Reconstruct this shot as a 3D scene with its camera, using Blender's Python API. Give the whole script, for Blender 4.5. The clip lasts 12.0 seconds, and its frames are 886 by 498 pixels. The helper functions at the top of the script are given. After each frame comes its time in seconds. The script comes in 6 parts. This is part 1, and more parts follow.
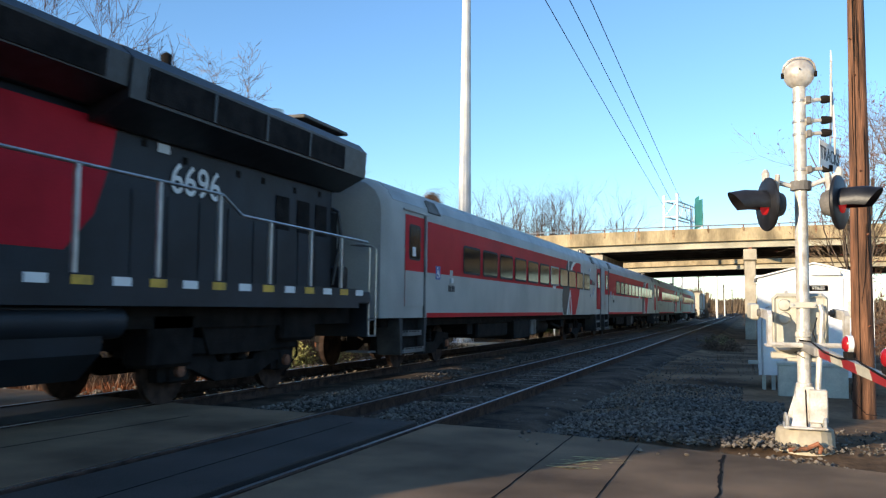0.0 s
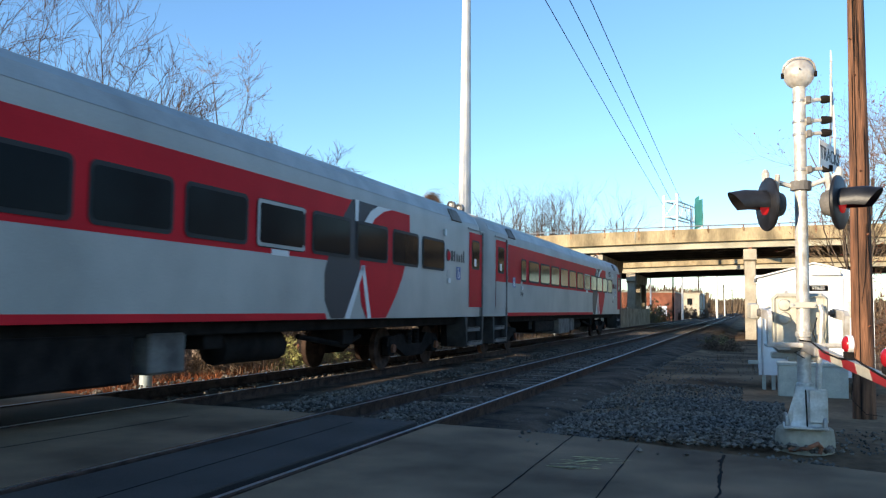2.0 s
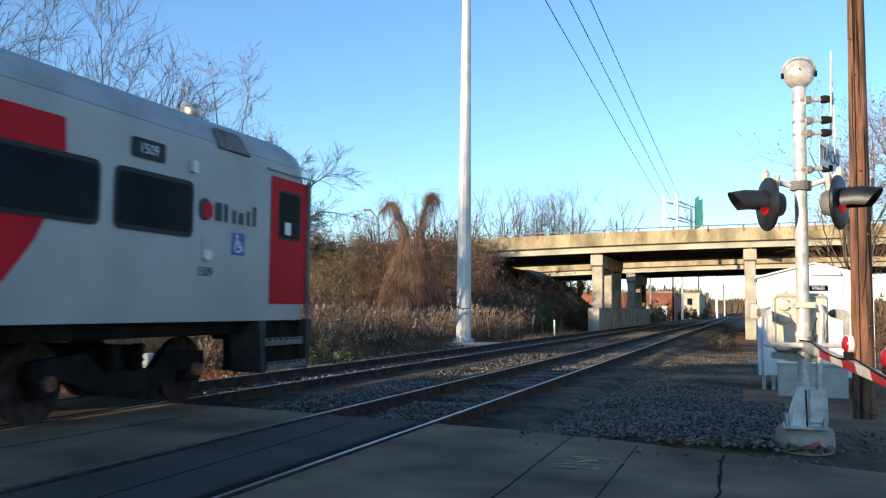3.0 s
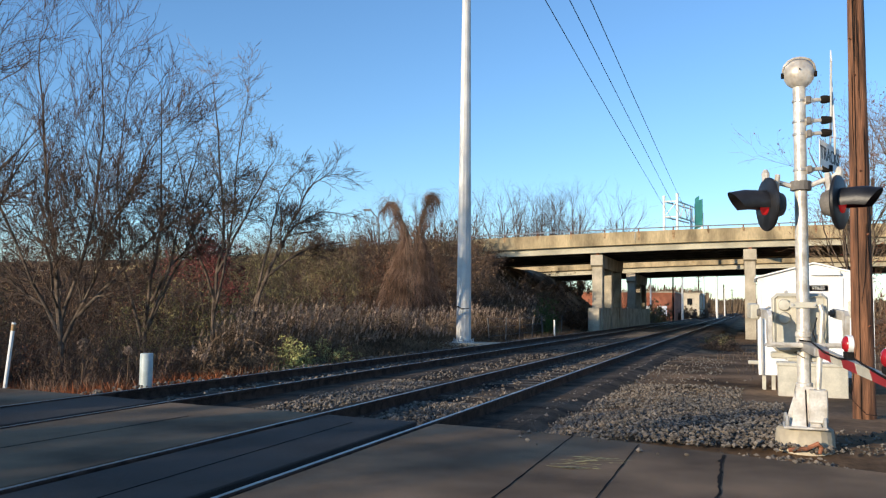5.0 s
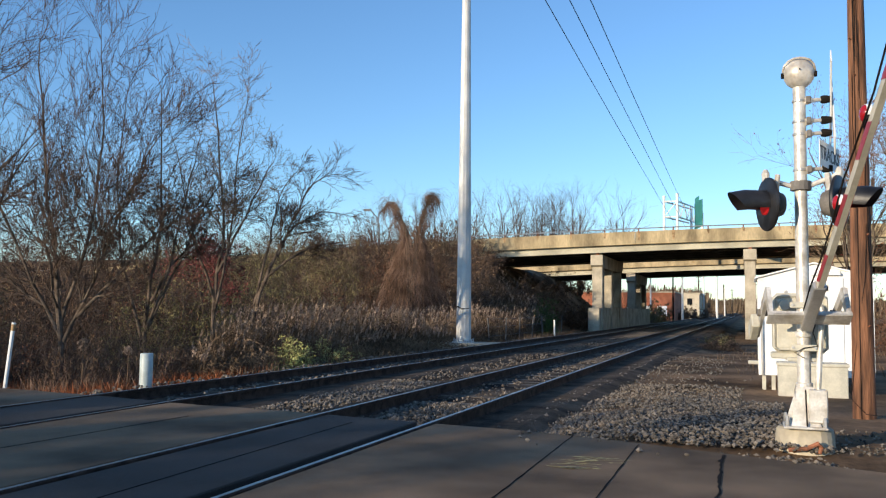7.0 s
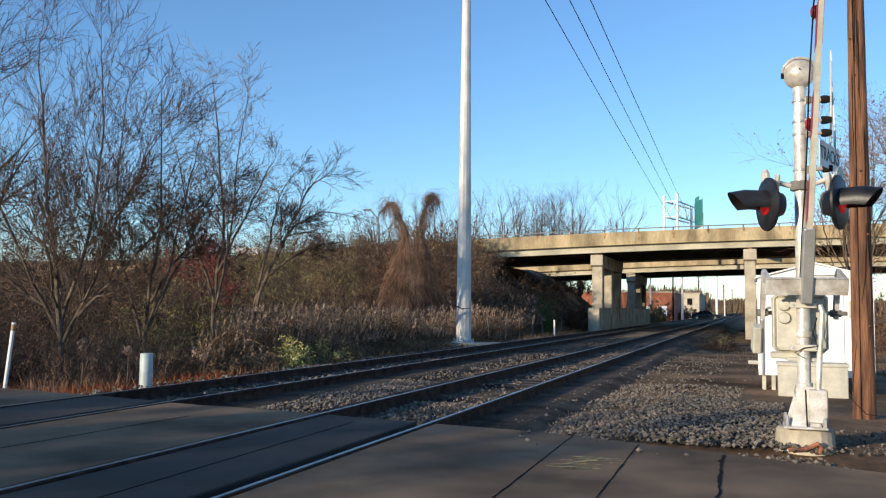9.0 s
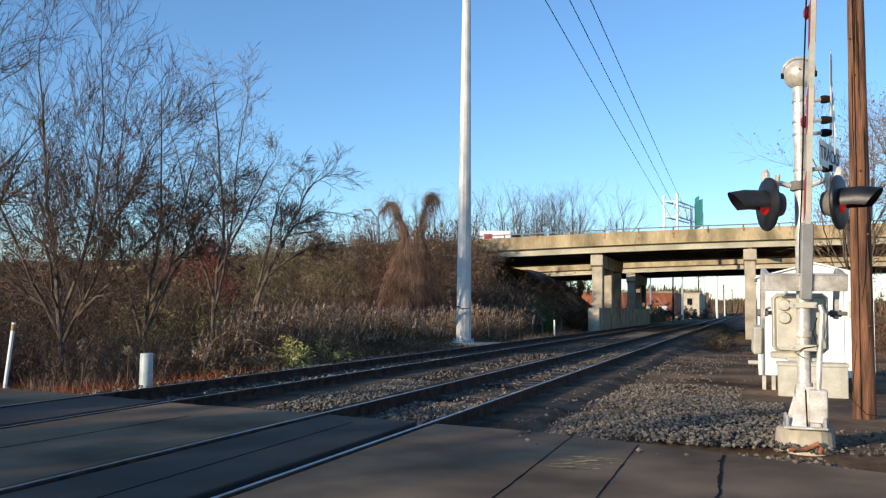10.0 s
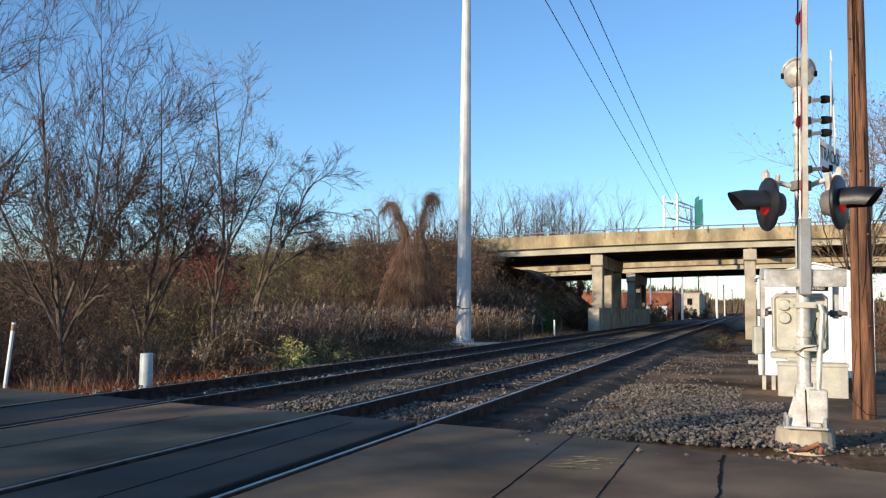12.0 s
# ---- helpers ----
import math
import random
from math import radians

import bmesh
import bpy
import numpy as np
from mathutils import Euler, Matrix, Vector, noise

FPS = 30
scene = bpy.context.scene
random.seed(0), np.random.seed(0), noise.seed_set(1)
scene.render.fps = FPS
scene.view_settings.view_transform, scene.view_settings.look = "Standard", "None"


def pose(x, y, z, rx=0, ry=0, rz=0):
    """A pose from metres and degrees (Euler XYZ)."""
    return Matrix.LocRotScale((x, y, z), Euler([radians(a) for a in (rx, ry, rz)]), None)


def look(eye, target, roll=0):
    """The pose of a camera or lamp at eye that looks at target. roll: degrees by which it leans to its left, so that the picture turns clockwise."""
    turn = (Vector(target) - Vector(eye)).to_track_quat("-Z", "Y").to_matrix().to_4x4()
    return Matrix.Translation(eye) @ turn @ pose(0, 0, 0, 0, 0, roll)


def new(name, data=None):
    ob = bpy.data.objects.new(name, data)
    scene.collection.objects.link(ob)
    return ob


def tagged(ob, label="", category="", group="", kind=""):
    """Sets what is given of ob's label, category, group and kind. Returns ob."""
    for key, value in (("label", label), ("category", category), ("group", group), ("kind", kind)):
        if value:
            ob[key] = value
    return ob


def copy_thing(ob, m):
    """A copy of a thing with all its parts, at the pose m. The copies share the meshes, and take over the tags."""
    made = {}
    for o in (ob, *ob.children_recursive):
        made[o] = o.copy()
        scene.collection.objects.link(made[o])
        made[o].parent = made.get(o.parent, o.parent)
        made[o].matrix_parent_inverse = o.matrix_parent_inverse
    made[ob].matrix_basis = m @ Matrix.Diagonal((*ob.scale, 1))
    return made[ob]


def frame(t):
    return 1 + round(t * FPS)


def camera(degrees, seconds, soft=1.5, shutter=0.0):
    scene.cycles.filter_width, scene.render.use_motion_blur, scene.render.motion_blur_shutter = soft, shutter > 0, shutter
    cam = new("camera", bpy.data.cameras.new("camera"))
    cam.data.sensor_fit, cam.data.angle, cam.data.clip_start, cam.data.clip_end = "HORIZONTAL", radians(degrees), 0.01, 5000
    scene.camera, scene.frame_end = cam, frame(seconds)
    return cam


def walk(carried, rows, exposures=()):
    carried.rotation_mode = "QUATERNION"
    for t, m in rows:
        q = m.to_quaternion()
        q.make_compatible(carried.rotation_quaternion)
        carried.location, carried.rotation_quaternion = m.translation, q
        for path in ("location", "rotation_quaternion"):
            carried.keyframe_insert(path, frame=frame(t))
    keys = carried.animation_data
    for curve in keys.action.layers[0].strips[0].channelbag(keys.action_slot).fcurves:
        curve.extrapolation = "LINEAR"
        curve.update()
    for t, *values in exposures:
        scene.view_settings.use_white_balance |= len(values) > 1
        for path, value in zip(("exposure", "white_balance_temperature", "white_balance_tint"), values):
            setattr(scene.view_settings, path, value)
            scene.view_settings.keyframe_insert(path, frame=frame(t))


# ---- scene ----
# ---- camera: one fixed tripod shot beside the level crossing ----
EYE = Vector((0.0, 0.0, 1.289))
YAW, PITCH = 0.3408, 0.0691
AIM = EYE + Vector((-math.sin(YAW) * math.cos(PITCH), math.cos(YAW) * math.cos(PITCH), math.sin(PITCH))) * 10
cam = camera(54.6, 12.0, soft=1.25, shutter=0.06)
walk(cam, [(0.0, look(EYE, AIM, 0.607)), (12.0, look(EYE, AIM, 0.607))],
     exposures=[(0.0, 0.47, 6120, 10), (0.4, 0.56, 6120, 10), (1.2, 0.6, 6120, 10), (2.8, 0.57, 6120, 10), (4.2, 0.12, 5920, 10), (12.0, 0.12, 5920, 10)])

# ---- daylight: low winter sun from behind and left of the camera ----
SUN_TO = Vector((0.52, 0.854, 0.0))
SUN_ELEV = radians(11.5)
world = bpy.data.worlds.new("sky")
scene.world = world
world.use_nodes = True
wn = world.node_tree
sky = wn.nodes.new("ShaderNodeTexSky")
sky.sky_type, sky.sun_disc = "NISHITA", False
sky.sun_elevation = SUN_ELEV
sky.sun_rotation = math.atan2(-SUN_TO.x, -SUN_TO.y)
sky.air_density, sky.dust_density, sky.ozone_density = 1.0, 0.0, 3.5
wn.links.new(sky.outputs[0], wn.nodes["Background"].inputs[0])
wn.nodes["Background"].inputs[1].default_value = 0.2
sun = new("sun", bpy.data.lights.new("sun", "SUN"))
sun.data.energy, sun.data.angle, sun.data.color = 5.6, radians(0.6), (1.0, 0.79, 0.53)
sun_dir = Vector((SUN_TO.x * math.cos(SUN_ELEV), SUN_TO.y * math.cos(SUN_ELEV), -math.sin(SUN_ELEV)))
sun.matrix_world = look(Vector((-40, -60, 30)), Vector((-40, -60, 30)) + sun_dir)


# ---- materials ----
def material(name, color, rough=0.7, metal=0.0, vary=0.15, scale=3.0, bump=0.15, fine=40.0, tint=None, island=0.0, glow=None, spec=0.5, stretch=None):
    """A surface with two scales of variation, a fine relief and, where asked, a tone of its own for each piece."""
    m = bpy.data.materials.new(name)
    m.use_nodes = True
    n, l = m.node_tree.nodes, m.node_tree.links
    b = n["Principled BSDF"]
    co = n.new("ShaderNodeTexCoord")
    n1, n2 = n.new("ShaderNodeTexNoise"), n.new("ShaderNodeTexNoise")
    n1.inputs["Scale"].default_value, n1.inputs["Detail"].default_value = scale, 4
    n2.inputs["Scale"].default_value, n2.inputs["Detail"].default_value = fine, 3
    src_co = co.outputs["Object"]
    if stretch:
        mp = n.new("ShaderNodeMapping")
        mp.inputs["Scale"].default_value = stretch
        l.new(src_co, mp.inputs["Vector"])
        src_co = mp.outputs[0]
    for x in (n1, n2):
        l.new(src_co, x.inputs["Vector"])
    ramp = n.new("ShaderNodeMix")
    ramp.data_type = "RGBA"
    dark = tint or tuple(c * (1 - 2.2 * vary) for c in color)
    lite = tuple(min(1, c * (1 + 1.2 * vary)) for c in color)
    ramp.inputs[6].default_value, ramp.inputs[7].default_value = (*dark, 1), (*lite, 1)
    sharp = n.new("ShaderNodeMapRange")
    sharp.inputs[1].default_value, sharp.inputs[2].default_value = 0.32, 0.62
    l.new(n1.outputs[0], sharp.inputs[0])
    l.new(sharp.outputs[0], ramp.inputs[0])
    grain = n.new("ShaderNodeHueSaturation")
    g = n.new("ShaderNodeMapRange")
    g.inputs[3].default_value, g.inputs[4].default_value = 1 - vary * 1.6, 1 + vary * 1.6
    l.new(n2.outputs[0], g.inputs[0])
    val = g.outputs[0]
    if island:
        src = n.new("ShaderNodeNewGeometry").outputs["Random Per Island"] if island > 0 else n.new("ShaderNodeObjectInfo").outputs["Random"]
        g2, mul = n.new("ShaderNodeMapRange"), n.new("ShaderNodeMath")
        g2.inputs[3].default_value, g2.inputs[4].default_value = 1 - abs(island), 1 + abs(island)
        mul.operation = "MULTIPLY"
        l.new(src, g2.inputs[0])
        l.new(g2.outputs[0], mul.inputs[0])
        l.new(val, mul.inputs[1])
        val = mul.outputs[0]
    l.new(val, grain.inputs["Value"])
    l.new(ramp.outputs[2], grain.inputs["Color"])
    l.new(grain.outputs[0], b.inputs["Base Color"])
    b.inputs["Roughness"].default_value, b.inputs["Metallic"].default_value = rough, metal
    b.inputs["Specular IOR Level"].default_value = spec
    if bump:
        bp = n.new("ShaderNodeBump")
        bp.inputs["Strength"].default_value, bp.inputs["Distance"].default_value = bump, 0.02
        l.new(n2.outputs[0], bp.inputs["Height"])
        l.new(bp.outputs[0], b.inputs["Normal"])
    if glow:
        b.inputs["Emission Color"].default_value = (*glow[:3], 1)
        b.inputs["Emission Strength"].default_value = glow[3]
    return m


ASPHALT = material("asphalt", (0.04, 0.033, 0.027), 0.9, 0, 0.22, 0.8, 0.5, 55)
OLD_ASPHALT = material("weathered_asphalt", (0.195, 0.13, 0.077), 0.92, 0, 0.26, 0.7, 0.3, 150, spec=0.25)
TAR = material("tar", (0.012, 0.011, 0.011), 0.95, 0, 0.2, 5, 0.3, spec=0.1)
YELLOW_MARK = material("worn_marking_paint", (0.5, 0.4, 0.16), 0.8, 0, 0.3, 14, 0.3, tint=(0.1, 0.09, 0.06))
DIRT = material("dirt", (0.18, 0.115, 0.066), 1.0, 0, 0.35, 0.45, 0.8, 9, spec=0.1)
BALLAST = material("ballast_stone", (0.135, 0.112, 0.088), 0.95, 0, 0.2, 0.8, 0.3, 30, island=0.6, spec=0.15, tint=(0.115, 0.107, 0.096))
BED = material("ballast_bed", (0.075, 0.055, 0.038), 1.0, 0, 0.4, 1.5, 1.0, 22, spec=0.15)
TIE = material("weathered_tie_wood", (0.11, 0.085, 0.06), 0.9, 0, 0.3, 4, 0.5, 25, island=-0.3)
RUST = material("rusty_rail_steel", (0.05, 0.031, 0.023), 0.85, 0.0, 0.3, 6, 0.3, spec=0.2)
SHINY = material("polished_rail_head", (0.42, 0.42, 0.43), 0.34, 1.0, 0.1, 8, 0.05)
STREAK = material("rust_streak", (0.36, 0.24, 0.125), 0.9, 0, 0.3, 3, 0.1, spec=0.2)
CONCRETE = material("concrete", (0.42, 0.37, 0.28), 0.9, 0, 0.18, 0.9, 0.25, 14, spec=0.25)
STAINED = material("stained_bridge_concrete", (0.44, 0.345, 0.2), 0.9, 0, 0.22, 0.9, 0.3, 9, spec=0.2, stretch=(1, 1, 0.35))
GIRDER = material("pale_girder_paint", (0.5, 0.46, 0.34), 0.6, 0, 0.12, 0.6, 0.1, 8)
# inner girders: the shade below the deck is put into this colour
GIRDER_SHADE = material("shaded_girder_steel", (0.09, 0.08, 0.065), 0.8, 0, 0.2, 1, 0.2)
RUSTSTEEL = material("rust_stained_steel", (0.25, 0.1, 0.05), 0.85, 0.1, 0.3, 5, 0.3)
GALV = material("galvanised_steel", (0.45, 0.44, 0.42), 0.45, 0.6, 0.1, 4, 0.05)
POLEPAINT = material("pale_pole_steel", (0.62, 0.61, 0.58), 0.55, 0.15, 0.08, 1.2, 0.05)
SILVER = material("silver_paint", (0.6, 0.575, 0.53), 0.42, 0.3, 0.16, 7, 0.15, 40, tint=(0.42, 0.37, 0.3))
WHITE = material("white_paint", (0.78, 0.78, 0.76), 0.55, 0, 0.05, 3, 0.05)
CREAM = material("cream_enamel", (0.5, 0.475, 0.39), 0.5, 0, 0.08, 5, 0.08)
BLACK = material("black_paint", (0.014, 0.014, 0.016), 0.45, 0, 0.3, 6, 0.1)
DARKFRAME = material("dark_underframe", (0.013, 0.011, 0.010), 0.85, 0, 0.3, 3, 0.3, spec=0.15)
GREYSTEEL = material("grey_underfloor_box", (0.15, 0.14, 0.128), 0.75, 0.0, 0.2, 3, 0.15, spec=0.25)
STEPGREY = material("dark_step_steel", (0.045, 0.044, 0.043), 0.7, 0.0, 0.2, 3, 0.15, spec=0.25)
REDLENS = material("red_lens", (0.35, 0.01, 0.012), 0.2, 0, 0.1, 8, 0.1, glow=(1.0, 0.03, 0.03, 0.18))
REDBAND = material("red_reflective_sheet", (0.3, 0.025, 0.03), 0.4, 0, 0.1, 9, 0.05)
REDTIP = material("red_gate_lamp", (0.3, 0.01, 0.015), 0.25, 0, 0.1, 9, 0.05, glow=(1, 0.02, 0.03, 0.04))
WOOD = material("brown_pole_wood", (0.165, 0.074, 0.036), 0.85, 0, 0.34, 13, 0.7, 60, stretch=(1, 1, 0.1))
CARRED = material("coach_red", (0.56, 0.02, 0.03), 0.5, 0, 0.07, 0.7, 0.03, spec=0.04)
CARGREY = material("coach_silver_grey", (0.41, 0.4, 0.365), 0.5, 0.0, 0.08, 0.6, 0.03, spec=0.2)
ROOFGREY = material("coach_roof_steel", (0.36, 0.36, 0.34), 0.5, 0.1, 0.1, 1.2, 0.05)
CARDARK = material("coach_charcoal", (0.04, 0.04, 0.046), 0.5, 0, 0.06, 0.7, 0.03, spec=0.2)
CARWHITE = material("coach_white", (0.68, 0.69, 0.68), 0.45, 0, 0.04, 0.7, 0.03)
TINTED = material("tinted_glass", (0.012, 0.014, 0.016), 0.1, 0, 0.05, 2, 0.0, spec=0.03)
RUBBER = material("window_rubber", (0.012, 0.012, 0.012), 0.7, 0, 0.1, 5, 0.1)
LOCOBLACK = material("locomotive_black", (0.013, 0.017, 0.023), 0.55, 0, 0.2, 1.2, 0.06, spec=0.3)
LOCORED = material("locomotive_red", (0.42, 0.016, 0.03), 0.5, 0, 0.12, 1.0, 0.04, spec=0.06)
YELLOW = material("yellow_sill_paint", (0.6, 0.36, 0.03), 0.5, 0, 0.12, 6, 0.1)
BLUE = material("blue_sign", (0.03, 0.09, 0.33), 0.4, 0, 0.05, 6, 0.0)
STEEL = material("bare_steel", (0.45, 0.43, 0.4), 0.35, 0.9, 0.12, 6, 0.05)
SIGNGREEN = material("green_sign_sheet", (0.03, 0.2, 0.17), 0.5, 0, 0.1, 1, 0.05)
BRICK = material("red_brick_wall", (0.34, 0.12, 0.06), 0.9, 0, 0.15, 0.7, 0.2)
TAN = material("tan_wall", (0.48, 0.42, 0.32), 0.9, 0, 0.1, 0.7, 0.2)
BARK = material("grey_brown_bark", (0.12, 0.092, 0.07), 0.95, 0, 0.3, 4, 0.4, 25, spec=0.15)
TWIG = material("twigs", (0.115, 0.082, 0.062), 0.95, 0, 0.25, 3, 0, island=0.3, spec=0.1)
# naturally pale twigs; on the far woods this paleness is painted haze
PALE_HAZE_TWIG = material("pale_and_hazed_twigs", (0.2, 0.145, 0.095), 0.95, 0, 0.25, 3, 0, island=0.3, spec=0.1)
VINE = material("dry_vines", (0.19, 0.122, 0.085), 0.95, 0, 0.3, 1, 0, island=0.4, spec=0.1)
REED = material("dry_reeds", (0.15, 0.105, 0.068), 0.95, 0, 0.3, 0.6, 0, island=0.4, spec=0.1)
PLUME = material("reed_plumes", (0.27, 0.2, 0.15), 0.95, 0, 0.25, 1, 0, island=0.3, spec=0.1)
REDGRASS = material("rust_red_grass", (0.2, 0.07, 0.03), 0.95, 0, 0.3, 1, 0, island=0.4, spec=0.1)
LEAF_OLIVE = material("olive_leaves", (0.19, 0.16, 0.07), 0.8, 0, 0.25, 1, 0, island=0.45, spec=0.2)
LEAF_GREEN = material("green_leaves", (0.075, 0.12, 0.03), 0.8, 0, 0.25, 1, 0, island=0.4, spec=0.2)
LEAF_BRIGHT = material("yellow_green_leaves", (0.42, 0.41, 0.15), 0.8, 0, 0.25, 1, 0, island=0.4, spec=0.2)
LEAF_RUST = material("rust_leaves", (0.165, 0.08, 0.047), 0.85, 0, 0.25, 1, 0, island=0.45, spec=0.15)
LEAF_WINE = material("wine_red_leaves", (0.2, 0.062, 0.055), 0.85, 0, 0.25, 1, 0, island=0.45, spec=0.15)
LEAF_BROWN = material("brown_leaves", (0.145, 0.094, 0.062), 0.85, 0, 0.25, 1, 0, island=0.45, spec=0.15)


# ---- mesh building ----
class Mesh:
    """Collects vertices and faces of one part."""

    def __init__(self):
        self.v, self.f = [], []

    def add(self, verts, faces):
        k = len(self.v)
        self.v += [tuple(p) for p in verts]
        self.f += [tuple(i + k for i in q) for q in faces]
        return self

    def box(self, x0, x1, y0, y1, z0, z1, c=0.0):
        """A box with its upright and level edges cut by c."""
        if c <= 0:
            p = [(x, y, z) for z in (z0, z1) for y in (y0, y1) for x in (x0, x1)]
            return self.add(p, [(0, 2, 3, 1), (4, 5, 7, 6), (0, 1, 5, 4), (2, 6, 7, 3), (0, 4, 6, 2), (1, 3, 7, 5)])
        rings = []
        for z, k in ((z0, c), (z0 + c, 0), (z1 - c, 0), (z1, c)):
            a0, a1, b0, b1 = x0 + k, x1 - k, y0 + k, y1 - k
            e = c if k == 0 else c * 0.5
            rings.append([(a0 + e, b0, z), (a1 - e, b0, z), (a1, b0 + e, z), (a1, b1 - e, z), (a1 - e, b1, z), (a0 + e, b1, z), (a0, b1 - e, z), (a0, b0 + e, z)])
        return self.loft(rings)

    def loft(self, rings, cap=True, closed=True):
        n = len(rings[0])
        k = len(self.v)
        for r in rings:
            self.v += [tuple(p) for p in r]
        for i in range(len(rings) - 1):
            for j in range(n if closed else n - 1):
                a, b = k + i * n + j, k + i * n + (j + 1) % n
                self.f.append((a, b, b + n, a + n))
        if cap:
            self.f.append(tuple(k + j for j in range(n))[::-1])
            self.f.append(tuple(k + (len(rings) - 1) * n + j for j in range(n)))
        return self

    def tube(self, points, radii, n=8, cap=True):
        """A round bar along points."""
        pts = [Vector(p) for p in points]
        if not hasattr(radii, "__len__"):
            radii = [radii] * len(pts)
        rings = []
        for i, p in enumerate(pts):
            d = (pts[min(i + 1, len(pts) - 1)] - pts[max(i - 1, 0)]).normalized()
            s = d.cross(Vector((0, 0, 1)) if abs(d.z) < 0.9 else Vector((0, 1, 0))).normalized()
            t = d.cross(s)
            rings.append([p + (s * math.cos(2 * math.pi * j / n) + t * math.sin(2 * math.pi * j / n)) * radii[i] for j in range(n)])
        return self.loft(rings, cap)

    def lathe(self, profile, origin, axis="z", n=16):
        """Turns (radius, height) pairs about an axis through origin."""
        o = Vector(origin)
        rings = []
        for r, h in profile:
            ring = []
            for j in range(n):
                a, b = r * math.cos(2 * math.pi * j / n), r * math.sin(2 * math.pi * j / n)
                ring.append(o + {"z": Vector((a, b, h)), "x": Vector((h, a, b)), "y": Vector((b, h, a))}[axis])
            rings.append(ring)
        return self.loft(rings)

    def prism(self, outline, axis, a, b):
        """Pushes a flat outline along an axis from a to b."""
        put = {"x": lambda p, t: (t, p[0], p[1]), "y": lambda p, t: (p[0], t, p[1]), "z": lambda p, t: (p[0], p[1], t)}[axis]
        return self.loft([[put(p, a) for p in outline], [put(p, b) for p in outline]])


def part(name, mesh, mat, parent=None, label="", smooth=False):
    """Links a mesh as one object, under a thing or a part where one is given."""
    me = bpy.data.meshes.new(name)
    me.from_pydata(mesh.v, [], mesh.f)
    bm = bmesh.new()
    bm.from_mesh(me)
    if len(mesh.f) < 6000:
        bmesh.ops.recalc_face_normals(bm, faces=bm.faces)
    bm.to_mesh(me)
    bm.free()
    me.materials.append(mat)
    if smooth:
        me.shade_smooth()
        me.set_sharp_from_angle(angle=radians(35))
    ob = new(name, me)
    if parent:
        ob.parent = parent
    if label:
        ob["label"] = label
    return ob


def thing(name, at, label, category, group="", kind=""):
    """An empty at the base of a thing, which carries its parts."""
    ob = new(name)
    ob.empty_display_size = 0.2
    ob.matrix_basis = at if isinstance(at, Matrix) else Matrix.Translation(at)
    return tagged(ob, label, category, group, kind)


# ---- ground ----
def smooth01(t):
    t = max(0.0, min(1.0, t))
    return t * t * (3 - 2 * t)


def ground_z(x, y):
    """Height of the ground sheet."""
    right = -0.05 - 0.15 * smooth01((y - 9.5) / 8) - 0.5 * smooth01((y - 18) / 45)
    bed = -0.24
    left = -0.5
    if x > -1.2:
        z = right
    elif x > -2.6:
        z = bed + (right - bed) * smooth01((x + 2.6) / 1.4)
    elif x > -10.2:
        z = bed
    else:
        z = bed + (left - bed) * smooth01((-10.2 - x) / 1.6)
    if y < 9.0 and x > -60:
        z = min(z, -0.16)
    # the approach bank of the overpass
    z += 5.6 * smooth01((-11.6 - x) / 9) * smooth01((y - 44) / 16) * smooth01((104 - y) / 14)
    z += 6.0 * smooth01((x - 9) / 12) * smooth01((y - 50) / 14) * smooth01((104 - y) / 14)
    if x < -14 or x > 3:
        z += 0.25 * noise.noise(Vector((x * 0.15, y * 0.15, 0)))
    return z


def spread(a, b, fine0, fine1, step):
    """Grid lines: even and close between fine0 and fine1, ever wider outside."""
    out, v, s = [], fine0, step
    while v < fine1:
        out.append(v)
        v += step
    while v < b:
        out.append(v)
        s *= 1.25
        v += s
    v, s = fine0 - step, step
    while v > a:
        out.insert(0, v)
        s *= 1.25
        v -= s
    return [a] + out + [b]


def build_ground():
    xs, ys = spread(-2500, 2500, -32, 14, 0.7), spread(-1200, 4500, 4, 84, 0.9)
    m = Mesh()
    n = len(xs)
    for y in ys:
        for x in xs:
            m.v.append((x, y, ground_z(x, y) + 0.025 * noise.noise(Vector((x * 1.1, y * 1.1, 3)))))
    for j in range(len(ys) - 1):
        for i in range(n - 1):
            a = j * n + i
            m.f.append((a, a + 1, a + n + 1, a + n))
    tagged(part("ground", m, DIRT, smooth=True), "bare brown dirt ground beside the railway tracks", "ground", kind="structure")


build_ground()

RAILS = (-3.40, -4.905, -7.3675, -8.8725)


def road_edge(x):
    """The far edge of the crossing road."""
    return 8.35 - 0.62 * (x + 0.2) / 1.6 if x > -1.8 else 8.97 + 0.15 * (-1.8 - x)


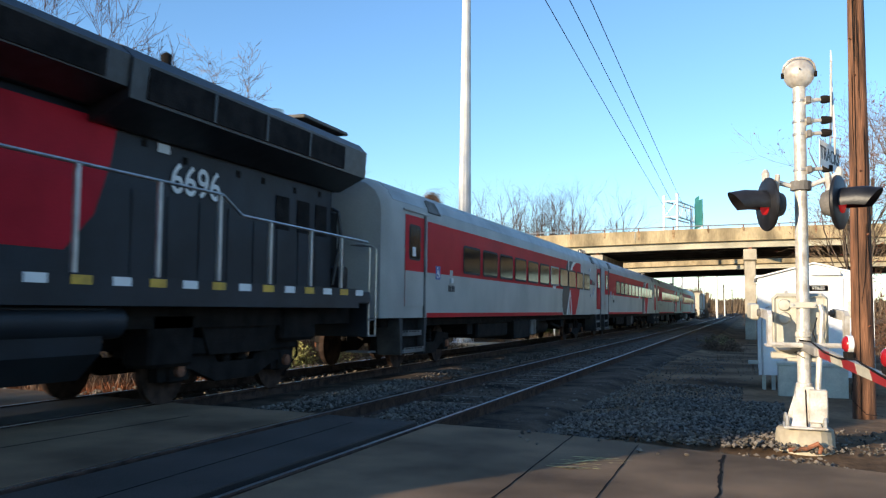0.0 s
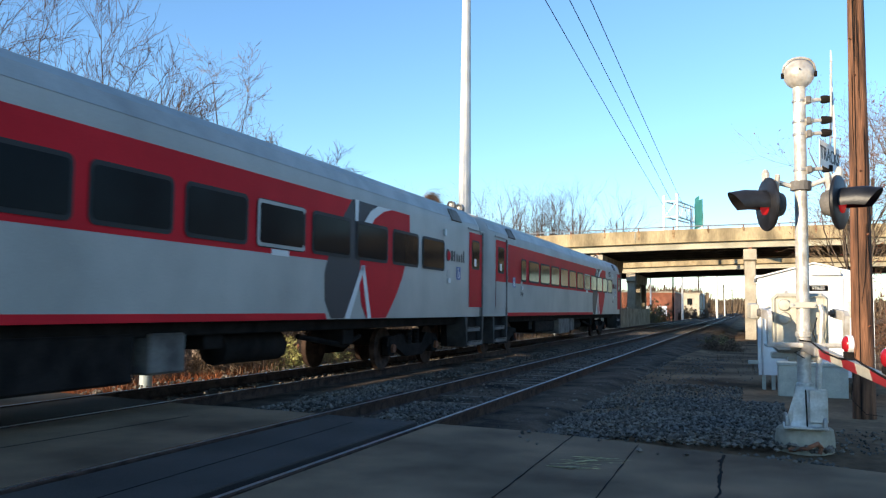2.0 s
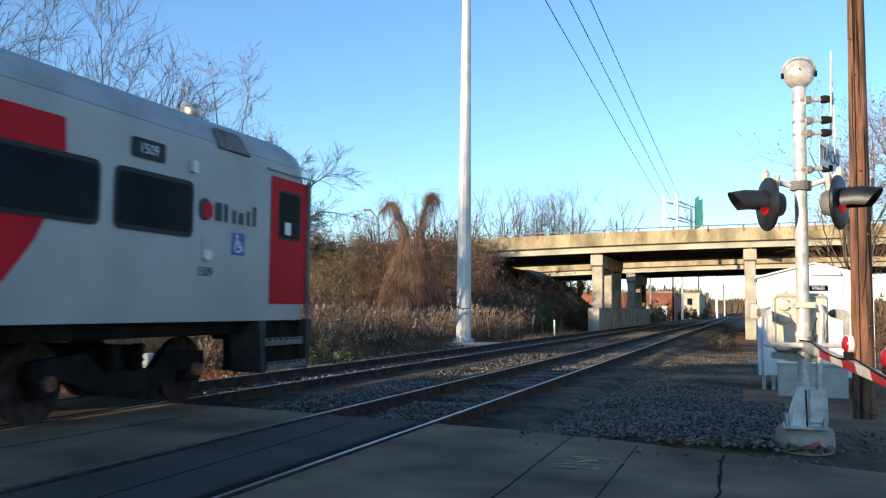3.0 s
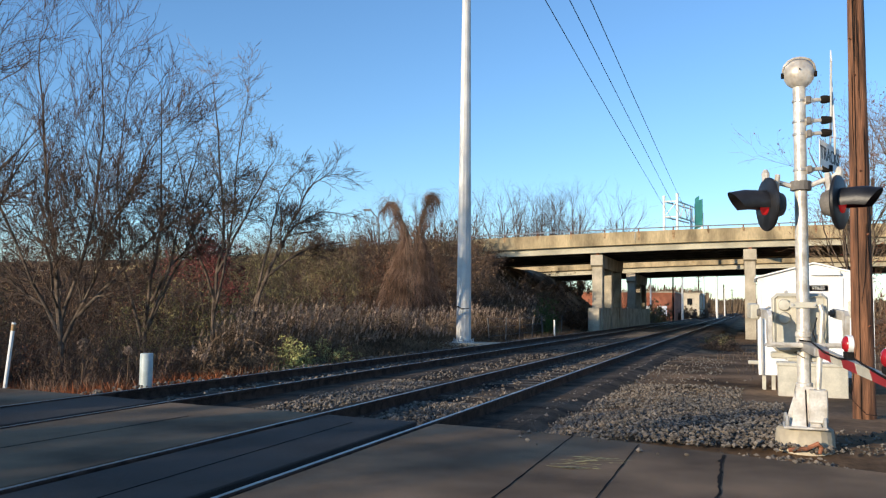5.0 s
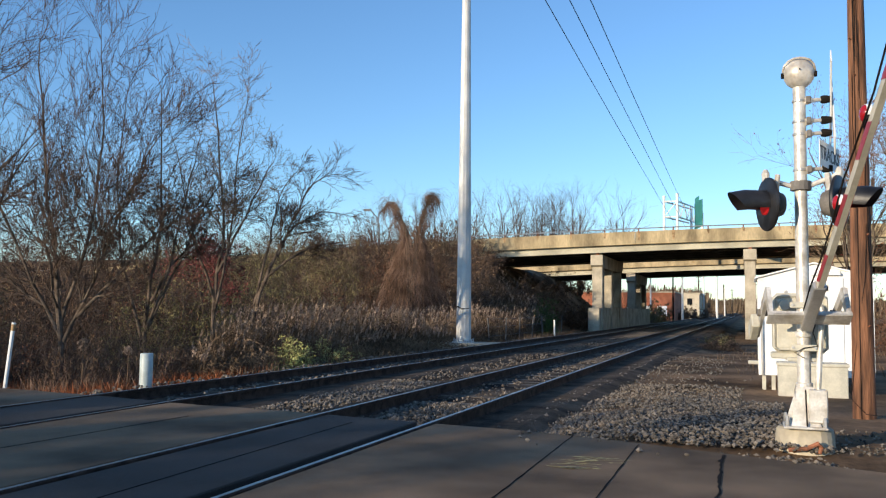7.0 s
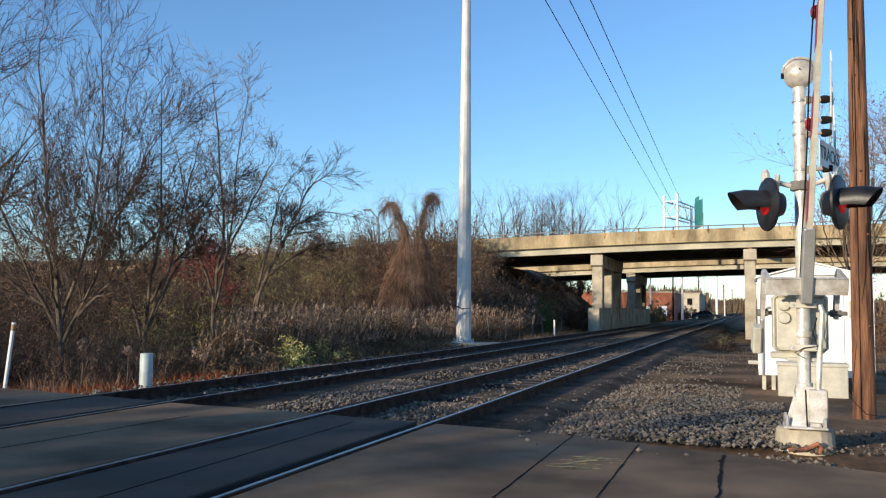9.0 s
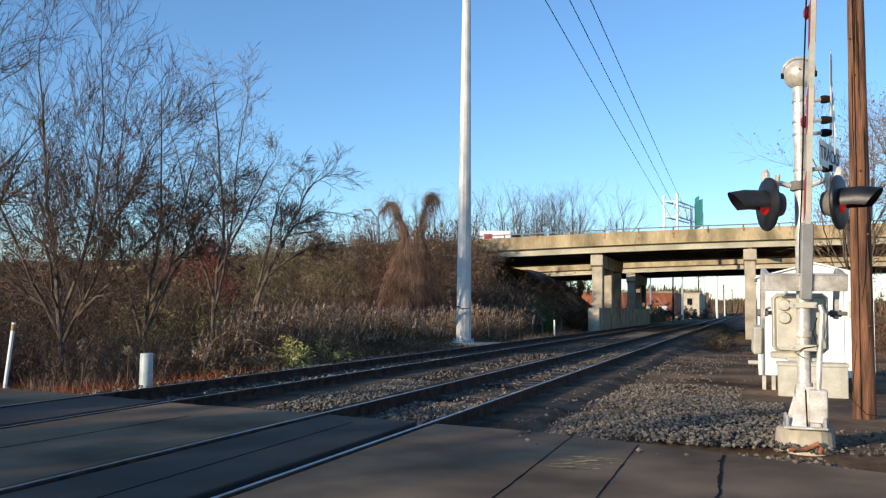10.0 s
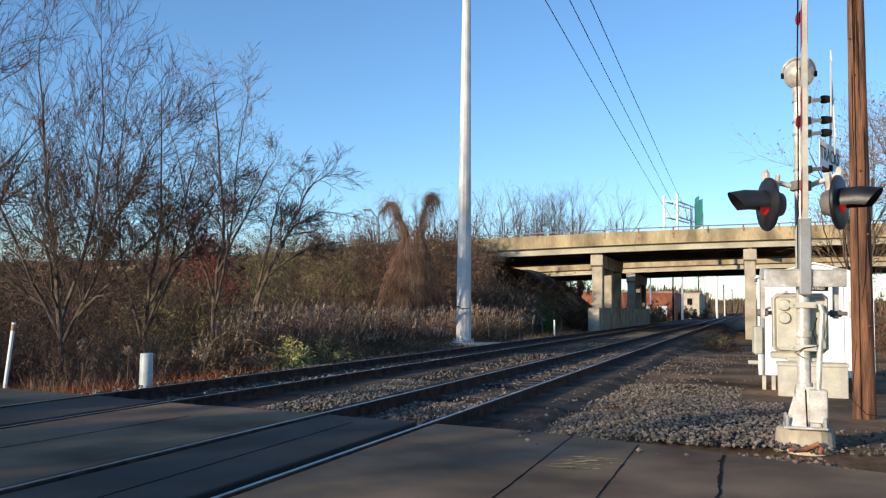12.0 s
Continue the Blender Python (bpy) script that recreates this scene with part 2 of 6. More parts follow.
def slab(name, x0, x1, mat, label, top=-0.004, ragged=0.05):
    """A strip of road paving between two lines along the track."""
    m = Mesh()
    steps = max(3, int((x1 - x0) / 0.25))
    xs = [x0 + (x1 - x0) * i / steps for i in range(steps + 1)] if x1 - x0 < 14 else [x0 + (x1 - x0) * (i / 40) for i in range(41)]
    far = [(x, road_edge(min(x, 4)) + ragged * noise.noise(Vector((x * 2.3, 1, 0))) + ragged * 0.6 * noise.noise(Vector((x * 7, 5, 0)))) for x in xs]
    outline = [(x0, -16.0), (x1, -16.0)] + far[::-1]
    inner = [(x + (0.01 if x == x0 else -0.01 if x == x1 else 0), y - 0.015) for x, y in outline]
    m.loft([[(x, y, -0.2) for x, y in outline], [(x, y, top - 0.012) for x, y in outline], [(x, y, top) for x, y in inner]])
    return tagged(part(name, m, mat), label, "road", kind="structure")


slab("road", -3.33, 40.0, OLD_ASPHALT, "worn brown asphalt road up to the crossing")
slab("crossing_panel", -4.79, -3.58, ASPHALT, "dark asphalt strip between the rails at the crossing")
slab("crossing_panel", -7.29, -4.98, OLD_ASPHALT, "worn asphalt between the two tracks at the crossing", ragged=0.2)
slab("crossing_panel", -8.75, -7.53, ASPHALT, "dark asphalt strip between the rails at the crossing")
slab("road", -60.0, -8.95, OLD_ASPHALT, "worn asphalt road beyond the tracks")


def seam(x0, y0, x1, y1, w, mat, name, label):
    """A tar-filled crack in the road."""
    m = Mesh()
    k = 60
    pts = [(x0 + (x1 - x0) * i / k + 0.7 * w * noise.noise(Vector((x0 * 3, i * 0.7, 2))) + (0.004 if w < 0.03 else 0.012) * noise.noise(Vector((x0 * 5, i * 0.23, 6))), y0 + (y1 - y0) * i / k) for i in range(k + 1)]
    wd = [w * (0.35 + 1.5 * abs(noise.noise(Vector((i * 0.9, x0, 0))))) for i in range(k + 1)]
    m.loft([[(x - d / 2, y, -0.008), (x + d / 2, y, -0.008), (x + d / 2, y, 0.0005), (x - d / 2, y, 0.0005)] for (x, y), d in zip(pts, wd)])
    tagged(part(name, m, mat), label, "road crack", kind="structure")


seam(-1.62, 3.0, -1.71, 8.9, 0.013, TAR, "road_seam", "dark tar seam in the road")
seam(-0.99, 3.0, -1.01, 8.55, 0.012, TAR, "road_seam", "dark tar seam in the road")
seam(-0.20, 3.0, -0.225, 8.25, 0.034, TAR, "road_seam", "wide ragged tar-filled crack in the road")


seam(-4.08, 3.0, -4.22, 8.9, 0.009, TAR, "road_seam", "thin dark crack along the crossing strip")
seam(-6.5, 3.0, -6.2, 8.6, 0.007, TAR, "road_seam", "thin dark crack between the tracks")


def build_marking():
    m = Mesh()
    rnd = random.Random(4)
    for _ in range(22):
        x, y = -1.28 + rnd.uniform(-0.2, 0.24), 7.35 + rnd.uniform(-0.32, 0.34)
        a, ln, w = rnd.uniform(-0.5, 0.5), rnd.uniform(0.05, 0.16), rnd.uniform(0.008, 0.02)
        c, s = math.cos(a), math.sin(a)
        m.add([(x + u * c - v * s, y + u * s + v * c, 0.001) for u, v in ((-ln, -w), (ln * 0.8, -w * 0.6), (ln, w), (-ln * 0.7, w * 0.8))], [(0, 1, 2, 3)])
    tagged(part("road_marking", m, YELLOW_MARK), "faded yellow paint scrawl on the road", "road marking", kind="structure")


build_marking()


# ---- tracks ----
def build_rail(x, parent):
    m = Mesh()
    prof = [(-0.07, -0.18), (0.07, -0.18), (0.07, -0.165), (0.012, -0.145), (0.009, -0.045), (0.036, -0.035), (0.036, -0.008), (0.028, 0.0),
            (-0.028, 0.0), (-0.036, -0.008), (-0.036, -0.035), (-0.009, -0.045), (-0.012, -0.145), (-0.07, -0.165)]
    m.prism([(x + a, b) for a, b in prof], "y", -60, 700)
    r = part("rail", m, RUST, parent)
    part("running_surface", Mesh().box(x - 0.02, x + 0.018, -60, 700, -0.002, 0.0025), SHINY, r, "polished bright rail top")


def build_track(xc, label):
    t = thing("railway_track", (xc, 0, 0), label, "railway track", "tracks", "structure")
    for dx in (-0.7525, 0.7525):
        build_rail(dx, t)
    bed = Mesh()
    prof = [(-2.3, -0.32), (-1.5, -0.15), (-0.82, -0.15), (-0.74, -0.176), (0.74, -0.176), (0.82, -0.15), (1.5, -0.15), (2.3, -0.32)]
    bed.prism(prof, "y", 9.2, 640)
    part("ballast_bed", bed, BED, t, "dark ballast bed")
    tie = Mesh().box(-1.28, 1.28, -0.11, 0.11, -0.33, -0.168, 0.012)
    first = part("tie", tie, TIE, t)
    rnd = random.Random(int(-xc * 10))
    y = 10.0
    first.matrix_basis = pose(0, y, 0)
    while y < 88:
        y += 0.54
        o = new("tie", first.data)
        o.parent = t
        o.matrix_basis = pose(rnd.uniform(-0.04, 0.04), y + rnd.uniform(-0.03, 0.03), rnd.uniform(-0.012, 0.004), 0, 0, rnd.uniform(-1.2, 1.2))
    return t


build_track(-4.1525, "rusty-sided main line track with polished rail tops on ballast")
build_track(-8.12, "second rusty-sided track with polished rail tops on ballast")


# ---- overpass ----
BA = radians(11)


def on_bridge(s, d, z, origin):
    return (origin[0] + s * math.cos(BA) - d * math.sin(BA), origin[1] + s * math.sin(BA) + d * math.cos(BA), z)


def deck_z(s):
    return 5.47 + 0.045 * s - 0.0006 * s * s


def build_bridge(name, origin, drop, width, label):
    b = thing(name, (0, 0, 0), label, "bridge", "overpass bridges", "structure")
    S = [-60 + 3 * i for i in range(48)]

    def run(d0, d1, h0, h1, s0=-60, s1=81):
        m = Mesh()
        ss = [s for s in S if s0 <= s <= s1]
        m.loft([[on_bridge(s, d0, deck_z(s) - drop + h0, origin), on_bridge(s, d1, deck_z(s) - drop + h0, origin),
                 on_bridge(s, d1, deck_z(s) - drop + h1, origin), on_bridge(s, d0, deck_z(s) - drop + h1, origin)] for s in ss])
        return m
    part("deck", run(0.0, width, 0.62, 0.8), CONCRETE, b)
    for k in range(6):
        d = 0.25 + k * (width - 0.5) / 5
        # inner girders and flanges are coloured dark for the shade under the deck
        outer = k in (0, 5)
        part("girder", run(d - 0.03, d + 0.03, 0.0, 0.62), GIRDER if outer else GIRDER_SHADE, b, "pale painted outer girder" if outer else "")
        part("flange", run(d - 0.16, d + 0.16, 0.0, 0.035), GIRDER if outer else GIRDER_SHADE, b)
    for d in (-0.12, width - 0.18):
        # parapet cast in lengths with open joints
        s = -60
        while s < 76:
            m = Mesh()
            e = s + (11.0 if s > -55 else 8)
            pts = [s + (e - 0.03 - s) * i / 4 for i in range(5)]
            m.loft([[on_bridge(q, d, deck_z(q) - drop + 0.5, origin), on_bridge(q, d + 0.3, deck_z(q) - drop + 0.5, origin),
                     on_bridge(q, d + 0.26, deck_z(q) - drop + 1.44, origin), on_bridge(q, d + 0.02, deck_z(q) - drop + 1.44, origin)] for q in pts])
            part("parapet", m, STAINED, b)
            s = e
        rail = Mesh()
        rail.tube([on_bridge(s, d + 0.14, deck_z(s) - drop + 1.66, origin) for s in S], 0.045, 6)
        part("handrail", rail, GALV, b)
        s = -58
        while s < 78:
            p = Mesh().tube([on_bridge(s, d + 0.14, deck_z(s) - drop + 1.42, origin), on_bridge(s, d + 0.14, deck_z(s) - drop + 1.66, origin)], 0.05, 6)
            part("rail_post", p, RUSTSTEEL, b)
            w = 0.09 + 0.09 * abs(noise.noise(Vector((s, 4, 0))))
            lo = 1.36 - 0.75 * abs(noise.noise(Vector((s * 1.7, 9, 0)))) - 0.2
            tilt = lambda h: -0.008 + (h - 0.5) * 0.02 / 0.94
            if d < 0 and -20 < s < 30:
                pts = [on_bridge(s - w, d + tilt(1.43), deck_z(s) - drop + 1.43, origin), on_bridge(s + w, d + tilt(1.43), deck_z(s) - drop + 1.43, origin), on_bridge(s + w * 0.6, d + tilt(lo), deck_z(s) - drop + lo, origin), on_bridge(s - w * 0.5, d + tilt(lo), deck_z(s) - drop + lo, origin)]
                q = Mesh().loft([pts, [(x + 0.002, y + 0.02, z) for x, y, z in pts]])
                part("rust_stain", q, STREAK, b)
            s += 2.45
    return b


FRONT, BACK = (-10.6, 63.0), (-10.6, 87.0)
bridge_front = build_bridge("overpass", FRONT, 0.0, 16.0, "tan concrete road overpass with pale girders and rust stains")
bridge_back = build_bridge("overpass", BACK, 0.42, 19.0, "second concrete road overpass behind the first")


def build_pier(x, y, top, base, wall, label, n=3, step=4.6):
    p = thing("bridge_pier", (x, y, base), label, "bridge pier", "bridge piers", "structure")
    h = top - base
    cap = Mesh().prism([(-0.3, h - 0.75), (0.2, h - 0.95), (n * step - step + 0.8, h - 0.95), (n * step - step + 1.6, h - 0.4), (n * step - step + 1.6, h), (-0.3, h)], "x", -0.44, 0.44)
    part("pier_cap", cap, CONCRETE, p)
    for k in range(n):
        part("column", Mesh().box(-0.38, 0.38, k * step, k * step + 0.95, 0, h - 0.7, 0.03), CONCRETE, p)
        part("bearing", Mesh().box(-0.12, 0.12, k * step, k * step + 0.5, h, h + 0.14), RUSTSTEEL, p, "rusty bearing block")
    return p


build_pier(-10.4, 63.4, deck_z(0) - 0.14, -0.4, True, "weathered concrete bridge pier with three square columns")
build_pier(-10.95, 87.4, deck_z(0) - 0.49, -0.4, True, "weathered concrete bridge pier with three square columns")
build_pier(0.22, 65.2, deck_z(11) - 0.14, -0.8, False, "weathered concrete bridge pier beside the dirt track")
build_pier(0.22, 89.2, deck_z(11) - 0.49, -0.8, False, "weathered concrete bridge pier beside the dirt track")
wallm = Mesh()
wallm.box(-10.95, -10.12, 62.6, 97.0, -0.4, 1.45, 0.04)
tagged(part("crash_wall", wallm, CONCRETE), "grey stained concrete crash wall at the foot of the bridge columns", "wall", kind="structure")


def build_sign_gantry():
    g = thing("sign_gantry", (-7.0, 79.0, 6.4), "white steel truss sign gantry with a green sign on the overpass", "road sign")
    end = Vector((2.4, 6.0, 0))
    for x, y, h in ((0.05, 0.0, 5.1), (1.2, 0.0, 5.3), (3.01, 7.0, 4.2), (2.2, 3.5, 4.3)):
        part("post", Mesh().tube([(x, y, 0), (x, y, h)], 0.11, 8), WHITE, g)
        part("post_cap", Mesh().lathe([(0.14, h), (0.14, h + 0.1)], (x, y, 0), n=8), WHITE, g)
    for z in (4.7, 3.3):
        for dx in (0.05, 1.2):
            part("chord", Mesh().tube([(dx, 0, z), (dx * 0.6 + end.x - 0.6, end.y, z)], 0.07, 6), WHITE, g)
        part("chord", Mesh().tube([(0.05, 0, z), (1.2, 0, z)], 0.06, 5), WHITE, g)
    for k in range(6):
        a, b = k / 6, (k + 1) / 6
        z0, z1 = (3.3, 4.7) if k % 2 else (4.7, 3.3)
        part("brace", Mesh().tube([(1.2 + (end.x - 1.08) * a, end.y * a, z0), (1.2 + (end.x - 1.08) * b, end.y * b, z1)], 0.045, 5), WHITE, g)
    part("brace", Mesh().tube([(0.05, 0, 3.3), (1.2, 0, 4.7)], 0.045, 5), WHITE, g)
    panel = part("sign_panel", Mesh().box(-1.75, 1.75, -0.05, 0.05, 2.35, 4.75, 0.02), SIGNGREEN, g, "green sign panel seen at a slant")
    panel.matrix_basis = pose(2.97, 1.0, 0, 0, 0, -77)
    part("exit_tab", Mesh().box(-1.5, 0.1, -0.05, 0.05, 4.75, 5.2, 0.02), SIGNGREEN, panel, "small green tab on top of the sign")


build_sign_gantry()


# ---- poles and wires ----
def build_steel_pole():
    p = thing("transmission_pole", (-10.75, 32.9, -0.12), "tall pale tapered steel power pole on a concrete pad", "utility pole")
    part("shaft", Mesh().tube([(0, 0, 0.1), (0, 0, 3), (0, 0, 14), (0, 0, 26)], [0.305, 0.285, 0.18, 0.09], 12), POLEPAINT, p)
    part("base_flange", Mesh().lathe([(0.46, 0.02), (0.46, 0.09), (0.34, 0.11), (0.33, 0.2)], (0, 0, 0), n=16), POLEPAINT, p)
    for k in range(10):
        a = k * math.pi / 5
        part("anchor_bolt", Mesh().lathe([(0.03, 0.08), (0.03, 0.2), (0.015, 0.23)], (0.4 * math.cos(a), 0.4 * math.sin(a), 0), n=6), GALV, p)
    part("cable_clamp", Mesh().tube([(-0.27, -0.12, 1.45), (-0.2, -0.26, 1.5), (0.02, -0.31, 1.4), (0.26, -0.16, 1.42)], 0.025, 6), DARKFRAME, p)
    pad = Mesh().box(-1.75, 1.3, -0.9, 0.9, -0.3, 0.06, 0.04)
    part("concrete_pad", pad, CONCRETE, p, "low pale concrete pad")


build_steel_pole()


WIRES = ((-4.287, -0.02148), (-3.756, -0.01868), (-3.322, -0.0153))


def build_wires():
    for x, k in WIRES:
        pts = []
        for i in range(31):
            y = -20 + 8.0 * i
            pts.append((x + k * y, y, 8.95 + 0.00012 * (y - 60) ** 2))
        tagged(part("overhead_wire", Mesh().tube(pts, 0.012, 5), DARKFRAME), "thin dark overhead power wire", "wire", "overhead wires")


build_wires()


def build_wood_pole():
    p = thing("utility_pole", (1.432, 12.6, -0.14), "brown weathered wooden utility pole", "utility pole")
    m = Mesh()
    rings = []
    for i in range(40):
        z = -0.1 + i * 0.28
        r = 0.146 - 0.0075 * z
        rings.append([((r + 0.006 * noise.noise(Vector((j * 1.7, z * 0.8, 1)))) * math.cos(j * math.pi / 10) + 0.001 * z, (r + 0.006 * noise.noise(Vector((j * 1.7, z * 0.8, 4)))) * math.sin(j * math.pi / 10), z) for j in range(20)])
    m.loft(rings)
    part("shaft", m, WOOD, p, smooth=True)
    part("ground_wire", Mesh().tube([(-0.05 + 0.001 * z, -0.15 + 0.0075 * z, z) for z in (0.05, 2, 4, 6, 8, 10)], 0.004, 5), DARKFRAME, p)
    part("ground_wire", Mesh().tube([(0.06, -0.13, 2.6), (0.03, -0.145, 1.9), (-0.1, -0.1, 0.9), (-0.16, -0.06, 0.3), (0.0, -0.2, 0.12), (0.2, -0.15, 0.1)], 0.004, 5), DARKFRAME, p)
    rnd = random.Random(6)
    for z in (1.25, 2.45, 3.3, 4.6, 5.1, 6.2):
        a = rnd.uniform(-2.3, -0.8)
        r = 0.142 - 0.0075 * z
        part("steel_spike", Mesh().tube([(r * math.cos(a), r * math.sin(a), z), ((r + 0.05) * math.cos(a), (r + 0.05) * math.sin(a), z + 0.02)], 0.009, 5), RUSTSTEEL, p)
    for k in range(7):
        a, z = rnd.uniform(-2.6, -0.5), rnd.uniform(0.6, 6)
        r = 0.1475 - 0.0075 * z
        crack = [((r + 0.0005) * math.cos(a + 0.05 * noise.noise(Vector((k, i * 0.5, 0)))), (r + 0.0005) * math.sin(a + 0.05 * noise.noise(Vector((k, i * 0.5, 0)))), z + 0.12 * i) for i in range(10)]
        part("drying_crack", Mesh().tube(crack, [0.001] + [0.005] * 8 + [0.001], 4), DARKFRAME, p)


build_wood_pole()


def build_shed():
    x0, x1, y0, y1, zb, ze, zp = 0.20, 2.20, 17.7, 20.1, 0.08, 1.95, 2.2
    s = thing("signal_shed", (x0, y0, -0.24), "white metal railway signal equipment shed with a low gable roof", "shed")
    o = Vector((x0, y0, -0.24))
    w, d, e, pk, b = x1 - x0, y1 - y0, ze + 0.24, zp + 0.24, zb + 0.24
    part("body", Mesh().prism([(0, b), (w, b), (w, e), (w * 0.5, pk), (0, e)], "y", 0, d), WHITE, s)
    for side in (0, 1):
        a, c = ((-0.06, e - 0.02), (w * 0.5, pk + 0.012)) if side == 0 else ((w * 0.5, pk + 0.012), (w + 0.06, e - 0.02))
        part("roof_panel", Mesh().prism([a, c, (c[0], c[1] + 0.03), (a[0], a[1] + 0.03)], "y", -0.06, d + 0.06), WHITE, s)
    for fx in (0.05, 0.22, w - 0.3, w - 0.1):
        part("foot", Mesh().box(fx, fx + 0.07, 0.05, 0.13, 0, b), CREAM, s)
    # door outline, name plate, vent hood
    part("door_panel", Mesh().box(0.5, 1.5, -0.02, 0.0, b + 0.04, e - 0.02, 0.004), WHITE, s)
    for z in (b + 0.3, e - 0.35):
        part("hinge", Mesh().box(0.47, 0.53, -0.035, -0.018, z, z + 0.1, 0.004), GALV, s)
    part("corner_trim", Mesh().box(w - 0.05, w + 0.012, -0.012, 0.04, b, e - 0.03), WHITE, s)
    part("corner_trim", Mesh().box(-0.012, 0.05, -0.012, 0.04, b, e - 0.03), WHITE, s)
    part("conduit", Mesh().tube([(0.06, -0.05, b), (0.06, -0.05, b + 1.25), (0.18, -0.05, b + 1.3), (0.2, -0.02, b + 1.3)], 0.018, 6), GALV, s)
    part("vent_hood", Mesh().prism([(0, 0), (-0.09, -0.0), (-0.09, 0.02), (0, 0.09)], "x", 0.95, 1.45), WHITE, s).location = (0, 0, e + 0.04)
    plate = part("name_plate", Mesh().box(0.9, 1.24, -0.02, -0.004, e - 0.26, e - 0.15), BLUE, s, "dark blue name plate with white letters")
    part("conduit_box", Mesh().box(w - 0.42, w - 0.26, -0.12, 0.0, b + 1.12, b + 1.42, 0.015), CREAM, s)
    part("side_bracket", Mesh().box(-0.2, 0.0, 0.0, 0.1, b + 0.2, b + 0.27, 0.01), CREAM, s)
    txt = bpy.data.curves.new("plate_letters", "FONT")
    txt.body, txt.size, txt.extrude, txt.align_x, txt.align_y = "STILES", 0.082, 0.001, "CENTER", "CENTER"
    t = new("plate_letters", txt)
    t.data.materials.append(WHITE)
    t.parent = plate
    t.matrix_basis = pose(1.07, -0.023, e - 0.205, 90, 0, 0)
    c = thing("equipment_cabinet", (0.48, 16.4, -0.22), "low cream metal equipment box in front of the shed", "cabinet")
    part("body", Mesh().box(0.02, 1.15, 0.02, 0.5, 0, 0.56, 0.01), CREAM, c)
    part("lid", Mesh().box(0, 1.17, 0, 0.52, 0.56, 0.62, 0.01), CREAM, c)


build_shed()


def build_posts():
    a = thing("marker_pipe", (-10.3, 13.0, -0.3), "short capped white plastic marker pipe beside the track", "marker post")
    part("pipe", Mesh().lathe([(0.115, 0), (0.115, 0.7), (0.105, 0.72)], (0, 0, 0), n=16), material("pale_pvc", (0.4, 0.46, 0.46), 0.5, 0, 0.1, 4, 0.05), a, smooth=True)
    b = thing("leaning_stake", pose(-13.1, 12.5, -0.5, 0, 7, 0), "thin leaning weathered white marker stake", "stake")
    part("rod", Mesh().tube([(0, 0, 0), (0, 0, 1.45)], 0.035, 8), WHITE, b)
    part("tip_band", Mesh().tube([(0, 0, 1.3), (0, 0, 1.42)], 0.038, 8), STREAK, b)
    c = thing("marker_stake", (-10.4, 48.5, -0.35), "thin white marker stake beside the track", "stake")
    part("rod", Mesh().tube([(0, 0, 0), (0, 0, 1.05)], 0.05, 6), WHITE, c)


build_posts()


def build_fence():
    f = thing("wire_fence", (0, 0, 0), "thin rusty wire fence on leaning steel posts below the overpass", "fence", kind="structure")
    spots = [(-11.9 - 0.05 * k, 40.5 + 3.1 * k) for k in range(7)]
    rnd = random.Random(14)
    tops = []
    for x, y in spots:
        z = ground_z(x, y)
        dx = rnd.uniform(-0.12, 0.12)
        part("post", Mesh().tube([(x, y, z - 0.1), (x + dx, y, z + 1.35)], 0.035, 6), GREYSTEEL, f)
        tops.append((x, y, z, dx))
    for h in (0.45, 0.9, 1.3):
        part("wire", Mesh().tube([(x + dx * h / 1.35, y, z + h) for x, y, z, dx in tops], 0.008, 4), GREYSTEEL, f)


build_fence()


# ---- distance ----
def build_brick_building():
    b = thing("brick_building", (-34.0, 152, -0.5), "low flat-roofed red brick building with white windows", "building")
    part("wall", Mesh().box(0, 22.2, 0, 18, 0, 4.9), BRICK, b)
    part("roof", Mesh().box(-0.15, 22.35, -0.15, 18.15, 4.9, 5.1), CONCRETE, b)
    for k in range(8):
        x = 1.2 + k * 2.6
        w = part("window", Mesh().box(x, x + 1.6, -0.06, 0.05, 0.9, 2.6), WHITE, b)
        part("pane", Mesh().box(x + 0.1, x + 0.75, -0.08, -0.05, 1.0, 2.5), TINTED, w)
    t = thing("tan_building", (-16.0, 200, -0.5), "two-storey tan flat-roofed building far down the line", "building")
    part("wall", Mesh().box(0, 5.9, 0, 14, 0, 5.6), TAN, t)
    part("roof", Mesh().box(-0.2, 6.1, -0.2, 14.2, 5.6, 5.9), CONCRETE, t)
    for x in (1.0, 3.3):
        part("window", Mesh().box(x, x + 1.1, -0.06, 0.05, 3.2, 4.6), TINTED, t)


build_brick_building()


# ---- crossing signal ----
def letters(body, size, mat, parent, m, name="letters", extrude=0.002, bold=0.0):
    c = bpy.data.curves.new(name, "FONT")
    c.body, c.size, c.extrude, c.align_x, c.align_y = body, size, extrude, "CENTER", "CENTER"
    c.offset = bold
    c.materials.append(mat)
    o = new(name, c)
    o.parent = parent
    o.matrix_basis = m
    return o


